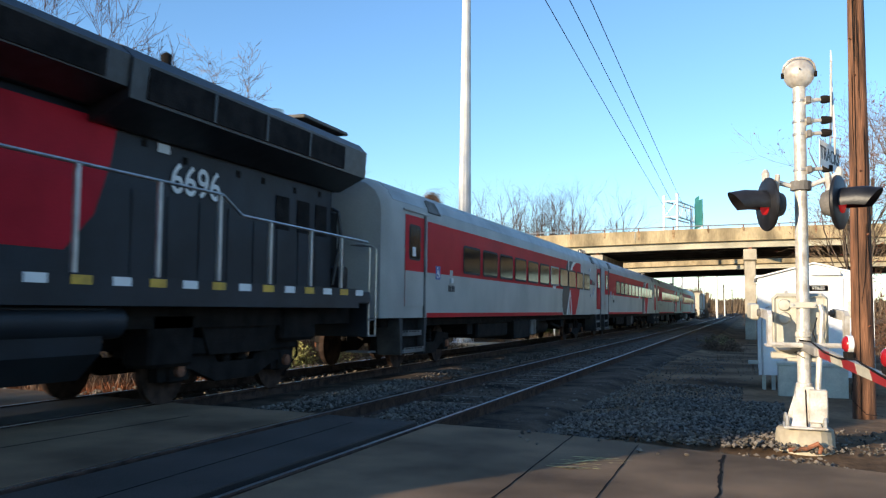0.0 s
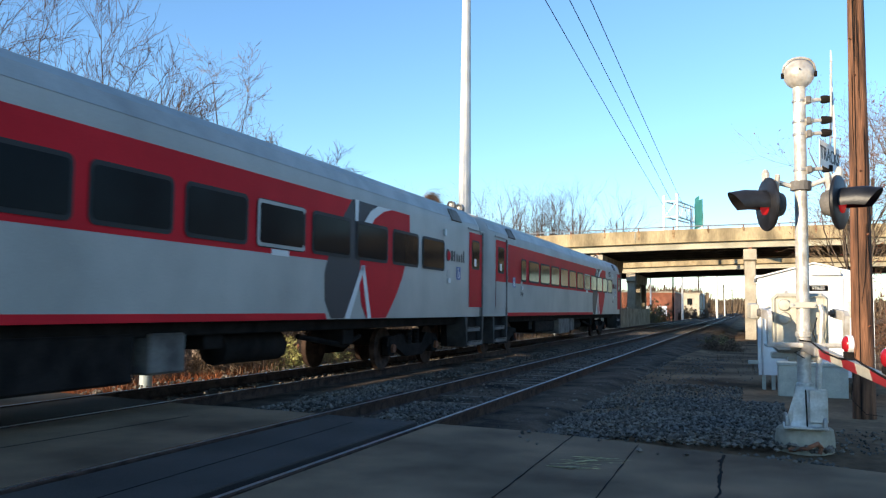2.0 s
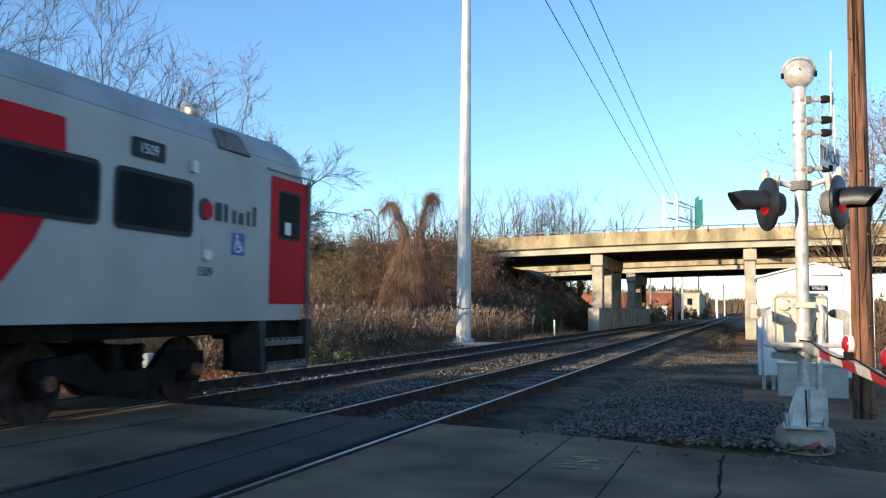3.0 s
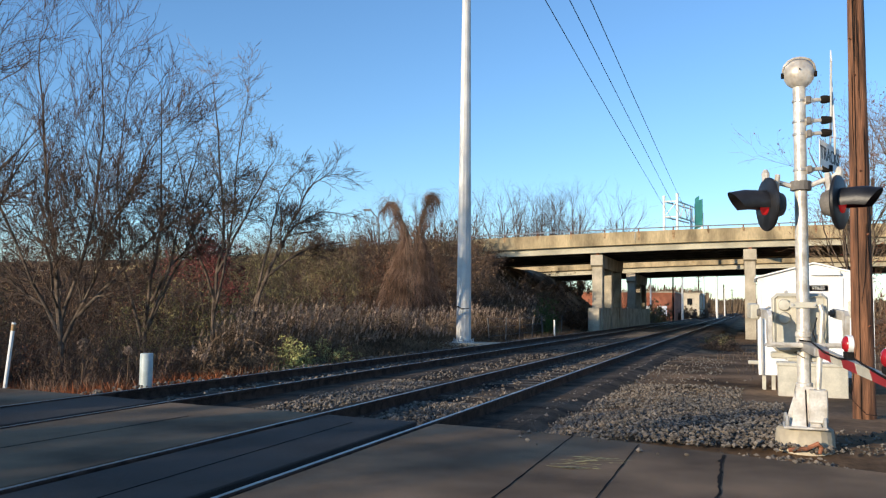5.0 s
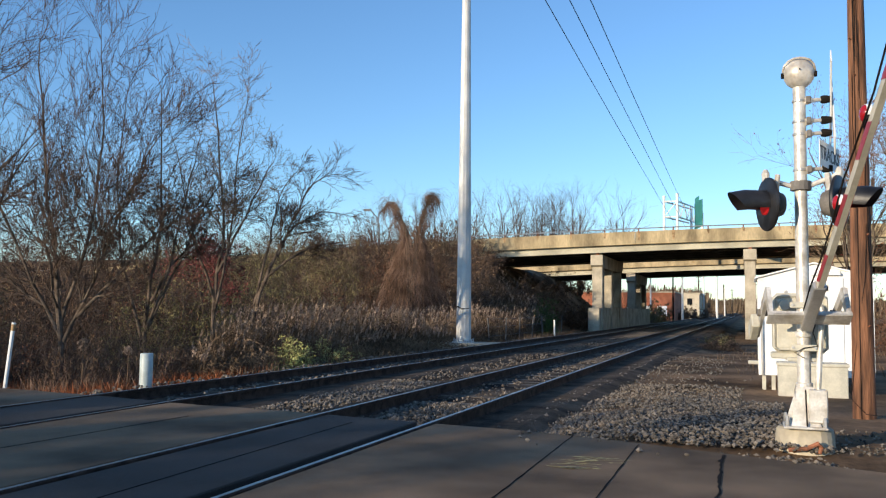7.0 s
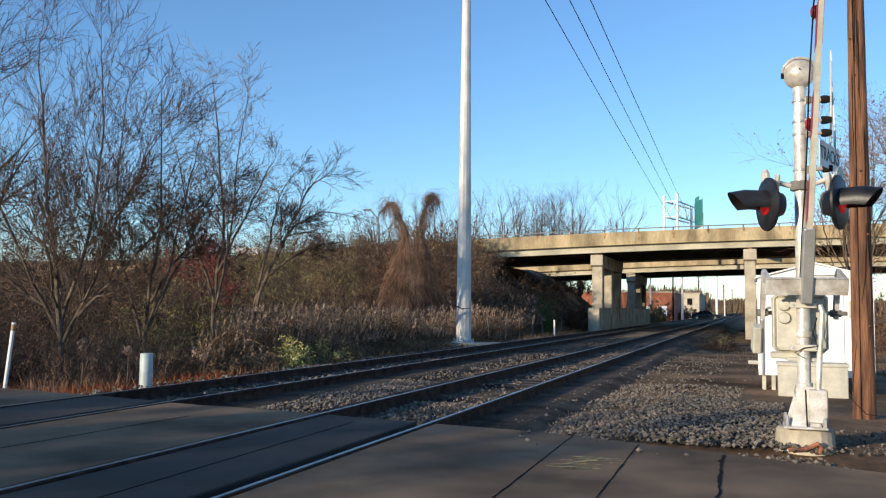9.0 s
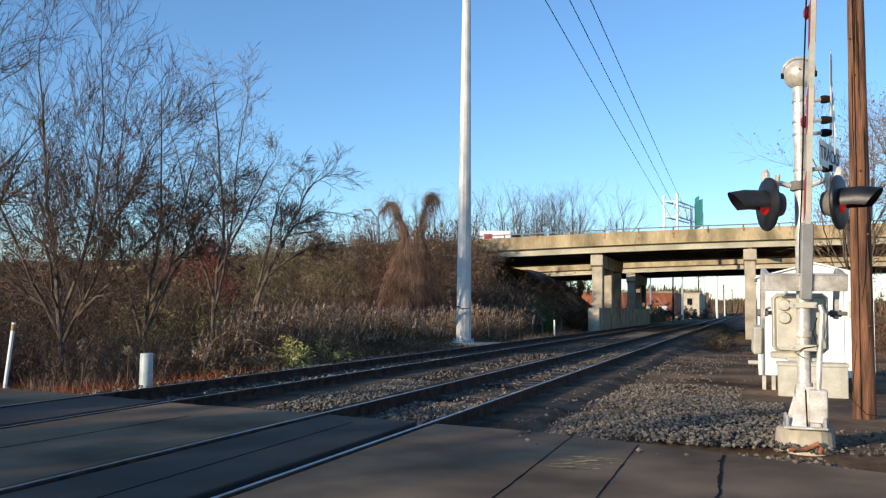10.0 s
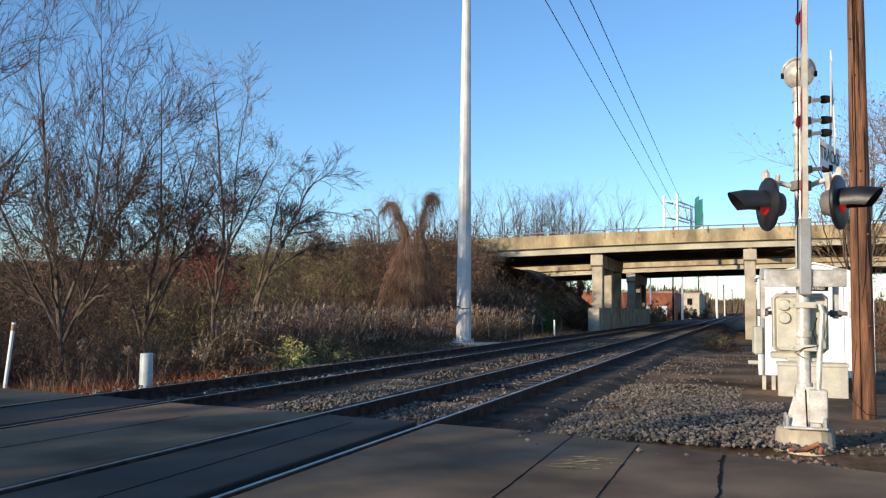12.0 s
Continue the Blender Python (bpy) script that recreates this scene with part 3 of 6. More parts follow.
def lamp_unit(parent, x, turn):
    """A flasher: round background, red lens under a long hood, and its back housing. It faces -y before it is turned."""
    hub = Mesh()
    hub.lathe([(0.245, -0.03), (0.266, -0.02), (0.27, 0.0), (0.262, 0.012), (0.12, 0.035), (0.12, -0.01), (0.235, -0.012)], (0, 0, 0), "y", 28)
    m = pose(x, -0.12, 2.42, 0, 0, turn)
    disc = part("background_disc", hub, BLACK, parent, "black round background", smooth=True)
    disc.matrix_basis = m
    part("lens", Mesh().lathe([(0.0, -0.062), (0.06, -0.058), (0.105, -0.045), (0.11, -0.03)], (0, 0, 0), "y", 20), REDLENS, disc, "red lamp lens", smooth=True)
    part("housing", Mesh().lathe([(0.13, 0.012), (0.135, 0.07), (0.11, 0.14), (0.06, 0.16), (0.0, 0.162)], (0, 0, 0), "y", 18), GREYSTEEL, disc, smooth=True)
    hood = Mesh()
    ring = []
    for i in range(25):
        a = math.pi * (-0.10 + 1.20 * i / 24)
        ln = 0.30 + 0.10 * math.sin(a)
        c, v = math.cos(a), math.sin(a)
        ring.append([(0.14 * c, -0.01, 0.14 * v), (0.136 * c, -ln * 0.6, 0.14 * v + 0.004), (0.122 * c, -ln, 0.128 * v - 0.012),
                     (0.117 * c, -ln, 0.123 * v - 0.012), (0.130 * c, -ln * 0.6, 0.134 * v + 0.004), (0.133 * c, -0.01, 0.133 * v)])
    hood.loft(ring)
    part("hood", hood, BLACK, disc, "long black hood", smooth=True)
    part("bracket", Mesh().tube([(0, 0.08, 0.1), (0, 0.1, 0.3)], 0.028, 8), SILVER, disc)
    return disc


def build_signal():
    s = thing("crossing_signal", (0.52, 9.24, -0.06), "silver-painted level crossing signal mast with bell, flashers and cross sign", "crossing signal")
    f = Mesh()
    f.loft([[((0.285 + 0.02 * noise.noise(Vector((i, 0, z)))) * w * math.cos(i * math.pi / 12), 0.07 + (0.235 + 0.02 * noise.noise(Vector((i, 3, z)))) * w * math.sin(i * math.pi / 12), z) for i in range(24)]
            for z, w in ((-0.1, 1.0), (0.12, 0.96), (0.2, 0.92), (0.22, 0.84))])
    part("concrete_base", f, CONCRETE, s, "rough cream concrete foundation")
    part("base_plate", Mesh().box(-0.2, 0.2, -0.2, 0.2, 0.22, 0.245, 0.008), SILVER, s)
    cast = Mesh()
    cast.loft([[(-a, -b, z), (a, -b, z), (a, b, z), (-a, b, z)] for a, b, z in ((0.14, 0.14, 0.245), (0.12, 0.12, 0.3), (0.085, 0.085, 0.6), (0.08, 0.08, 0.62))])
    part("base_casting", cast, SILVER, s)
    for sx in (-1, 1):
        part("gusset", Mesh().prism([(sx * 0.08, 0.25), (sx * 0.19, 0.25), (sx * 0.09, 0.58)], "y", -0.1, -0.07), SILVER, s)
        for sy in (-1, 1):
            part("anchor_bolt", Mesh().lathe([(0.022, 0.23), (0.022, 0.31), (0.012, 0.34)], (sx * 0.17, sy * 0.17, 0), n=6), GALV, s)
    part("junction_box", Mesh().box(0.03, 0.2, -0.15, -0.02, 0.28, 0.6, 0.01), SILVER, s)
    part("cable", Mesh().tube([(0.0, -0.16, 0.6), (0.005, -0.165, 0.4), (0.01, -0.17, 0.24)], 0.008, 5), DARKFRAME, s)
    part("mast", Mesh().tube([(0, 0, 0.55), (0, 0, 1.5), (0, 0, 2.2), (0, 0, 3.52)], [0.063, 0.063, 0.061, 0.060], 20), SILVER, s, smooth=True)
    for z in (0.63, 1.13):
        part("collar", Mesh().lathe([(0.063, -0.03), (0.078, -0.02), (0.078, 0.02), (0.063, 0.03)], (0, 0, z), n=18), SILVER, s)
    for z in (1.0, 1.42):
        c = part("pipe_clamp", Mesh().box(-0.125, 0.125, -0.085, -0.065, z - 0.03, z + 0.03, 0.005), CREAM, s)
        for x in (-0.1, 0.1):
            part("bolt", Mesh().lathe([(0.014, -0.1), (0.014, -0.08)], (x, 0, z), "y", 6), GALV, c)
    part("old_pipe_end", Mesh().tube([(-0.16, -0.2, 0.02), (0.0, -0.24, 0.05), (0.1, -0.22, 0.1), (0.13, -0.19, 0.06), (0.11, -0.2, 0.0)], 0.022, 8), RUSTSTEEL, s, "bent rusty pipe end")
    # bell
    bell = part("bell", Mesh().lathe([(0.0, 3.9), (0.055, 3.893), (0.105, 3.868), (0.139, 3.82), (0.152, 3.76), (0.143, 3.7), (0.115, 3.65), (0.078, 3.62), (0.062, 3.61), (0.061, 3.5)], (0, 0, 0), n=24), SILVER, s, "silver bell housing", smooth=True)
    part("bell_band", Mesh().tube([(-0.152, -0.02, 3.77), (-0.14, -0.06, 3.825), (-0.1, -0.09, 3.865), (-0.05, -0.1, 3.885), (0.0, -0.105, 3.89), (0.05, -0.1, 3.885), (0.1, -0.09, 3.865), (0.14, -0.06, 3.825), (0.152, -0.02, 3.77)], 0.012, 6), SILVER, bell)
    for sx in (-1, 1):
        part("bell_lug", Mesh().box(sx * 0.155 - 0.015, sx * 0.155 + 0.015, -0.05, 0.0, 3.71, 3.76, 0.006), DARKFRAME, bell)
    part("bell_stud", Mesh().lathe([(0.008, -0.172), (0.008, -0.16)], (0.0, 0.0, 3.76), "y", 6), DARKFRAME, bell)
    # clamps that hold the signs
    for z in (3.47, 3.26, 3.13, 2.77):
        c = part("sign_bracket", Mesh().tube([(0.05, -0.03, z - 0.01), (0.10, -0.02, z), (0.12, -0.01, z + 0.003), (0.2, 0.03, z + 0.012), (0.27, 0.06, z + 0.02)], [0.038, 0.036, 0.02, 0.02, 0.03], 8), SILVER, s)
        part("clamp_ear", Mesh().box(0.06, 0.105, -0.075, -0.045, z - 0.035, z + 0.035, 0.006), GREYSTEEL, c)
        part("band", Mesh().lathe([(0.06, -0.014), (0.07, -0.01), (0.07, 0.01), (0.06, 0.014)], (0, 0, z), n=16), GALV, c)
        part("bracket_bolt", Mesh().lathe([(0.034, 0.2), (0.042, 0.215), (0.042, 0.25), (0.03, 0.3)], (0, 0.045, z + 0.015), "x", 8), DARKFRAME, c)
    cb = part("cross_sign_board", Mesh().box(-0.6, 0.6, -0.007, 0.007, -0.11, 0.11, 0.003), WHITE, s, "white cross-sign board seen nearly edge-on")
    cb.matrix_basis = pose(0.30, 0.14, 3.4, 0, 0, 87) @ pose(0, 0, 0, 0, 48, 0)
    cb2 = part("cross_sign_board", Mesh().box(-0.6, 0.6, -0.007, 0.007, -0.11, 0.11, 0.003), WHITE, s, "white cross-sign board seen nearly edge-on")
    cb2.matrix_basis = pose(0.32, 0.14, 3.4, 0, 0, 87) @ pose(0, 0, 0, 0, -48, 0)
    tb = part("track_count_sign", Mesh().box(-0.36, 0.36, -0.004, 0.004, -0.125, 0.125, 0.003), WHITE, s, "white sign with dark letters below the cross sign")
    tb.matrix_basis = pose(0.275, 0.06, 2.9, 0, 0, 71)
    letters("TRACKS", 0.19, BLACK, tb, pose(0, -0.006, 0, 90, 0, 0))
    letters("TRACKS", 0.19, BLACK, tb, pose(0, 0.006, 0, 90, 0, 180))
    # cross-arm and flashers
    arm = part("cross_arm", Mesh().tube([(-0.34, -0.06, 2.68), (-0.26, -0.05, 2.66), (-0.08, 0, 2.61), (0.08, 0, 2.61), (0.28, -0.05, 2.68), (0.36, -0.06, 2.72)], 0.026, 8), SILVER, s)
    part("cross_arm_clamp", Mesh().lathe([(0.07, -0.05), (0.1, -0.045), (0.1, 0.045), (0.07, 0.05)], (0, 0, 2.61), n=14), GREYSTEEL, arm)
    for x in (-0.33, 0.35):
        part("wire_cap", Mesh().lathe([(0.035, -0.02), (0.04, 0.06), (0.02, 0.1)], (x, -0.06, 2.68), n=10), SILVER, arm)
    lamp_unit(s, -0.31, -69)
    lamp_unit(s, 0.33, 69)
    # gate mechanism
    g = part("gate_mechanism", Mesh().box(-0.28, 0.24, 0.1, 0.5, 0.94, 1.54, 0.045), CREAM, s, "cream steel gate motor cabinet")
    part("mechanism_door", Mesh().box(-0.265, 0.225, 0.085, 0.1, 0.97, 1.51, 0.03), CREAM, g)
    for z in (1.42, 1.29):
        part("motor_cap", Mesh().lathe([(0.06, 0.04), (0.062, 0.0), (0.05, -0.02), (0.0, -0.025)], (-0.17, 0.07, z), "y", 16), CREAM, g, smooth=True)
    part("mounting_foot", Mesh().box(-0.3, 0.16, 0.12, 0.4, 0.88, 0.94, 0.01), CREAM, g)
    part("mounting_bracket", Mesh().box(-0.15, 0.15, 0.0, 0.14, 0.86, 0.9, 0.01), CREAM, g)
    part("main_shaft", Mesh().tube([(-0.42, 0.2, 1.34), (0.42, 0.2, 1.34)], 0.022, 10), GREYSTEEL, g)
    part("conduit", Mesh().tube([(0.15, -0.05, 1.42), (0.17, -0.06, 1.35), (0.14, -0.06, 0.95), (0.12, -0.06, 0.6)], 0.028, 9), SILVER, s, smooth=True)
    part("cable_loop", Mesh().tube([(0.12, -0.08, 1.3), (0.08, -0.1, 1.15), (0.12, -0.1, 1.02), (0.0, -0.1, 1.0), (-0.09, -0.09, 0.95), (0.0, -0.1, 0.9)], 0.006, 5), DARKFRAME, s)
    return s


build_signal()

# the pivot of the gate
PIVOT = Vector((0.49, 9.44, 1.28))


def build_gate():
    """The gate lies along -y when it is down; its parts are in the pivot's space."""
    g = thing("crossing_gate", Matrix.Translation(PIVOT), "red and white striped crossing gate arm with red lamps and counterweights", "crossing gate")
    for sx, name in ((-1, "side_arm"), (1, "side_arm")):
        x = sx * 0.35
        outline = [(0.05, -0.045), (-0.34, -0.05), (-0.37, -0.3), (-0.45, -0.3), (-0.46, 0.0), (-0.4, 0.045), (0.05, 0.045)]
        a = part(name, Mesh().prism(outline, "x", x - 0.02, x + 0.02), SILVER, g)
        part("hub", Mesh().lathe([(0.036, -0.05), (0.04, 0.0), (0.036, 0.05), (0.02, 0.06)], (x, 0, 0), "x", 12), GREYSTEEL, a)
    part("cross_plate", Mesh().box(-0.38, 0.38, -0.45, -0.28, -0.31, -0.285, 0.005), SILVER, g)
    part("cross_plate_web", Mesh().box(-0.38, 0.38, -0.45, -0.43, -0.31, -0.262, 0.004), SILVER, g)
    part("weight_arm", Mesh().box(-0.37, -0.33, 0.05, 0.42, -0.05, 0.03, 0.01), GALV, g)
    part("counterweight", Mesh().box(-0.44, -0.355, 0.14, 0.42, -0.08, 0.08, 0.012), CREAM, g, "pale counterweight block")
    part("arm_socket", Mesh().box(-0.055, 0.055, -0.95, -0.2, -0.345, -0.255, 0.01), GALV, g, "grey steel socket of the arm")
    y = -0.6
    k = 0
    while y > -6.6:
        w = 0.026 - 0.001 * (-y)
        h = 0.04 - 0.001 * (-y)
        m = Mesh()
        ring = lambda yy, d: [(-w, yy - d, -0.30 - h), (w, yy - d, -0.30 - h), (w, yy + d, -0.30 + h), (-w, yy + d, -0.30 + h)]
        m.loft([ring(y, 0.04 if k else 0), ring(y - 0.405, 0.04)])
        seg = part("arm_section", m, CREAM, g)
        if k % 2:
            for sx in (-1, 1):
                a, b = sorted((sx * w, sx * (w + 0.003)))
                part("red_stripe", Mesh().prism([(y - 0.04, -0.30 - h), (y + 0.04, -0.30 + h), (y - 0.365, -0.30 + h), (y - 0.445, -0.30 - h)], "x", a, b), REDBAND, seg, "red diagonal stripe")
        y -= 0.405
        k += 1
    for d in (1.92, 2.95, 5.6):
        lp = part("gate_lamp_post", Mesh().box(-0.03, 0.03, -d - 0.06, -d + 0.06, -0.255, -0.2, 0.008), DARKFRAME, g)
        part("gate_lamp", Mesh().lathe([(0.0, -0.05), (0.04, -0.045), (0.06, -0.03), (0.065, -0.015)], (0, -d, -0.14), "x", 14), REDTIP, lp, "red gate lamp lens", smooth=True)
        part("gate_lamp_shell", Mesh().lathe([(0.07, -0.015), (0.07, 0.025), (0.04, 0.035), (0.0, 0.04)], (0, -d, -0.14), "x", 14), WHITE, lp, smooth=True)
    part("arm_cable", Mesh().tube([(-0.05, -0.3 - 0.5 * i, -0.25 + 0.03 * math.sin(i * 1.9)) for i in range(11)], 0.008, 5), DARKFRAME, g)
    return g


GATE = build_gate()


# ---- train ----
SPEED, GAP0, PITCH_CAR, TRACK_X = 35.3, 14.65, 25.85, -8.12
ROOF = [(1.6, 1.09), (1.6, 3.2), (1.57, 3.42), (1.46, 3.63), (1.24, 3.79), (0.9, 3.89), (0.45, 3.95), (0.0, 3.965)]


def car_section():
    return ROOF + [(-x, z) for x, z in ROOF[-2::-1]]


def side_plate(name, outline, mat, parent, lift, label="", thick=0.004):
    """A flat shape on the near side of a coach; outline is in (along, height)."""
    return part(name, Mesh().prism(outline, "x", 1.6 + lift, 1.6 + lift + thick), mat, parent, label)


def rounded(y0, y1, z0, z1, r, n=4):
    pts = []
    for cx, cz, a0 in ((y1 - r, z1 - r, 0), (y0 + r, z1 - r, 90), (y0 + r, z0 + r, 180), (y1 - r, z0 + r, 270)):
        for i in range(n + 1):
            a = radians(a0 + 90 * i / n)
            pts.append((cx + r * math.cos(a), cz + r * math.sin(a)))
    return pts


def coach_window(parent, y0, y1, z0=2.17, z1=2.8):
    f = side_plate("window_frame", rounded(y0 - 0.035, y1 + 0.035, z0 - 0.035, z1 + 0.035, 0.1), RUBBER, parent, 0.014, "black rubber window surround")
    side_plate("pane", rounded(y0 + 0.02, y1 - 0.02, z0 + 0.02, z1 - 0.02, 0.07), TINTED, f, 0.019, "dark tinted pane")


def truck(parent, y, base=2.6, frame_mat=None):
    """A bogie with two axles, cast side frames and coil springs."""
    t = part("truck", Mesh().box(-0.9, 0.9, y - 0.3, y + 0.3, 0.45, 0.8, 0.04), DARKFRAME, parent, "dark grimy wheel truck")
    mat = frame_mat or DARKFRAME
    for dy in (-base / 2, base / 2):
        for sx in (-1, 1):
            part("wheel", Mesh().lathe([(0.0, -0.05), (0.12, -0.05), (0.3, -0.02), (0.34, -0.055), (0.43, -0.055), (0.43, 0.05), (0.455, 0.06), (0.0, 0.06)], (sx * 0.79, y + dy, 0.43), "x", 26), RUST, t)
            part("axle_box", Mesh().box(sx * 0.98 - 0.1, sx * 0.98 + 0.1, y + dy - 0.16, y + dy + 0.16, 0.28, 0.6, 0.03), mat, t)
            part("hub_cap", Mesh().lathe([(0.09, 0.0), (0.085, 0.05), (0.0, 0.055)] if sx > 0 else [(0.09, 0.0), (0.085, -0.05), (0.0, -0.055)], (sx * 1.08, y + dy, 0.44), "x", 12), RUSTSTEEL, t)
    for sx in (-1, 1):
        outline = [(y - base / 2 - 0.25, 0.5), (y - base / 2 - 0.2, 0.68), (y - 0.7, 0.74), (y - 0.45, 0.5), (y + 0.45, 0.5), (y + 0.7, 0.74), (y + base / 2 + 0.2, 0.68), (y + base / 2 + 0.25, 0.5),
                   (y + base / 2 - 0.3, 0.44), (y + 0.5, 0.24), (y - 0.5, 0.24), (y - base / 2 + 0.3, 0.44)]
        part("side_frame", Mesh().prism(outline, "x", sx * 1.0 - 0.06, sx * 1.0 + 0.06), mat, t)
        for dy in (-0.22, 0.22):
            part("spring", Mesh().lathe([(0.09, 0.5 + 0.04 * i) if i % 2 else (0.07, 0.5 + 0.04 * i) for i in range(9)], (sx * 1.0, y + dy, 0), n=10), DARKFRAME, t)
    return t


def build_coach(k):
    label = ("silver-grey and red passenger coach with tinted windows", "silver-grey and red passenger coach behind the first one",
             "silver-grey and red passenger coach in the middle of the train", "rear silver-grey and red coach with a cab door")[k]
    c = thing("passenger_coach", (TRACK_X, GAP0 + PITCH_CAR * k, 0), label, "railway coach", "train coaches")
    L0, L1 = 0.16, 25.69
    m = Mesh()
    sec = car_section()
    ends = ((L0, 0.93), (L0 + 0.12, 0.985), (L0 + 0.3, 1.0), (L1 - 0.3, 1.0), (L1 - 0.12, 0.985), (L1, 0.93))
    m.loft([[(x * s, y, 1.09 + (z - 1.09) * (1 - (1 - s) * 0.4)) for x, z in sec] for y, s in ends])
    part("body", m, CARGREY, c, "silver-grey car body", smooth=True)
    roof = Mesh()
    up = [(x, z) for x, z in sec if z > 3.3]
    roof.loft([[(x * 1.003, y, z + 0.006) for x, z in up] for y in (L0 + 0.35, L1 - 0.35)])
    part("roof", roof, ROOFGREY, c, "grey steel roof")
    D = lambda d: L1 - d
    red_end = D(8.6)
    side_plate("red_stripe", [(2.42, 2.06), (red_end, 2.06), (red_end + 0.25, 2.6), (red_end + 0.75, 3.17), (2.42, 3.17)], CARRED, c, 0.0, "broad red window stripe")
    side_plate("red_sill_line", [(2.42, 1.09), (D(8.75), 1.09), (D(8.8), 1.19), (2.42, 1.19)], CARRED, c, 0.0, "narrow red line along the sill")
    # swoosh of charcoal, white and red
    flat = lambda pairs: [(D(a), z) for a, z in pairs]
    side_plate("charcoal_swoosh", flat([(6.4, 3.19), (7.85, 3.19), (8.3, 2.75), (8.65, 2.3), (8.85, 1.85), (8.83, 1.4), (8.6, 1.1), (8.1, 1.1), (7.4, 2.05), (7.2, 2.75)]), CARDARK, c, 0.002, "charcoal swoosh", 0.003)
    side_plate("red_disc", flat([(6.1, 3.19), (5.15, 3.19), (5.12, 2.8), (5.25, 2.35), (5.5, 1.9), (5.85, 1.5), (6.3, 1.1), (7.2, 1.1), (7.42, 1.35), (7.52, 1.75), (7.48, 2.2), (7.25, 2.65), (6.9, 2.95), (6.5, 3.12)]), CARRED, c, 0.006, "large red disc")
    for pts in ([(D(7.9), 1.1), (D(8.1), 1.1), (D(7.43), 2.05), (D(7.33), 2.0)], [(D(7.0), 1.1), (D(7.15), 1.1), (D(7.44), 2.02), (D(7.32), 2.06)],
                [(D(7.75), 3.2), (D(7.6), 3.2), (D(7.62), 2.82), (D(7.74), 2.82)], [(D(6.75), 3.19), (D(6.1), 3.19), (D(6.5), 3.11), (D(6.9), 2.94), (D(7.2), 2.68), (D(7.38), 2.8), (D(7.1), 3.05)]):
        side_plate("white_slash", pts, CARWHITE, c, 0.011, "white slash")
    for i in range(11):
        a = D(3.02 + 1.64 * i)
        coach_window(c, a - 1.35, a)
        if i == 4:
            em = side_plate("window_trim", rounded(a - 1.37, a + 0.02, 2.15, 2.82, 0.06) + rounded(a - 1.31, a - 0.04, 2.2, 2.77, 0.05)[::-1], ROOFGREY, c, 0.02, "pale metal trim of the emergency window", 0.006)
            side_plate("trim_plate", [(a - 0.95, 2.04), (a - 0.45, 2.04), (a - 0.45, 2.13), (a - 0.95, 2.13)], CARWHITE, em, 0.006)
    if k == 3:
        coach_window(c, D(21.75), D(21.17))
        nb = side_plate("number_box", rounded(D(4.15), D(3.55), 2.97, 3.2, 0.04), RUBBER, c, 0.008, "small dark number box")
        letters("1509", 0.17, CARWHITE, nb, pose(1.6135, D(3.85), 3.085, 90, 0, 90), "number_letters", 0.001)
        letters("1509", 0.17, CARDARK, c, pose(1.606, D(2.7), 1.72, 90, 0, 90), "number_letters", 0.001)
    for y0, y1, rear in ((1.12, 2.18, False), (D(1.12), D(0.06), True)):
        # door with window, step well and hand rails
        d = side_plate("door", [(y0, 1.33), (y1, 1.33), (y1, 3.2), (y0, 3.2)], CARRED, c, 0.008, "red coach door")
        if not rear:
            side_plate("door_lower", [(y0, 1.33), (y1, 1.33), (y1, 2.05), (y0, 2.05)], CARGREY, d, 0.013, "grey lower half of the door")
        side_plate("door_window_frame", rounded(y0 + 0.2, y1 - 0.2, 2.28, 3.02, 0.09), RUBBER, d, 0.013)
        side_plate("door_window", rounded(y0 + 0.24, y1 - 0.24, 2.32, 2.98, 0.07), TINTED, d, 0.018)
        side_plate("door_notice", [(y0 + 0.38, 2.36), (y0 + 0.55, 2.36), (y0 + 0.55, 2.55), (y0 + 0.38, 2.55)], WHITE, d, 0.023)
        side_plate("door_post", [(y1, 1.1), (y1 + 0.09, 1.1), (y1 + 0.09, 3.26), (y1, 3.26)], GREYSTEEL, c, 0.004, thick=0.03)
        part("door_drip_rail", Mesh().box(1.6, 1.63, y0 - 0.1, y1 + 0.25, 3.28, 3.31), ROOFGREY, c)
        w = part("step_well", Mesh().box(0.9, 1.45, y0 - 0.1, y1 + 0.12, 0.36, 1.1, 0.02), DARKFRAME, c, "dark step well")
        for z, out in ((0.38, 1.62), (0.72, 1.56)):
            tr = part("tread", Mesh().box(1.42, out, y0 - 0.04, y1 + 0.05, z, z + 0.05), GREYSTEEL, w)
            part("tread_edge", Mesh().box(out, out + 0.008, y0 - 0.02, y1 + 0.03, z, z + 0.11), GREYSTEEL, tr)
            for q in range(6):
                yq = y0 + 0.06 + q * (y1 - y0 - 0.1) / 6
                part("tread_hole", Mesh().box(out + 0.008, out + 0.011, yq, yq + 0.09, z + 0.075, z + 0.1), DARKFRAME, tr)
        for ya, yb in ((y0 - 0.24, y0 - 0.06), (y1 + 0.26, y1 + 0.08)):
            part("step_side", Mesh().prism([(ya, 1.1), ((ya + yb) / 2, 0.36), (yb, 0.34), (yb, 1.1)], "x", 1.1, 1.6), STEPGREY, w)
    # logo shapes, access sign, number and small fittings
    lg = side_plate("logo_shape", rounded(D(2.86), D(2.6), 2.38, 2.66, 0.11, 5), CARDARK, c, 0.006, "round dark and red logo")
    side_plate("logo_inner", rounded(D(2.78), D(2.56), 2.4, 2.62, 0.1, 5), CARRED, lg, 0.011)
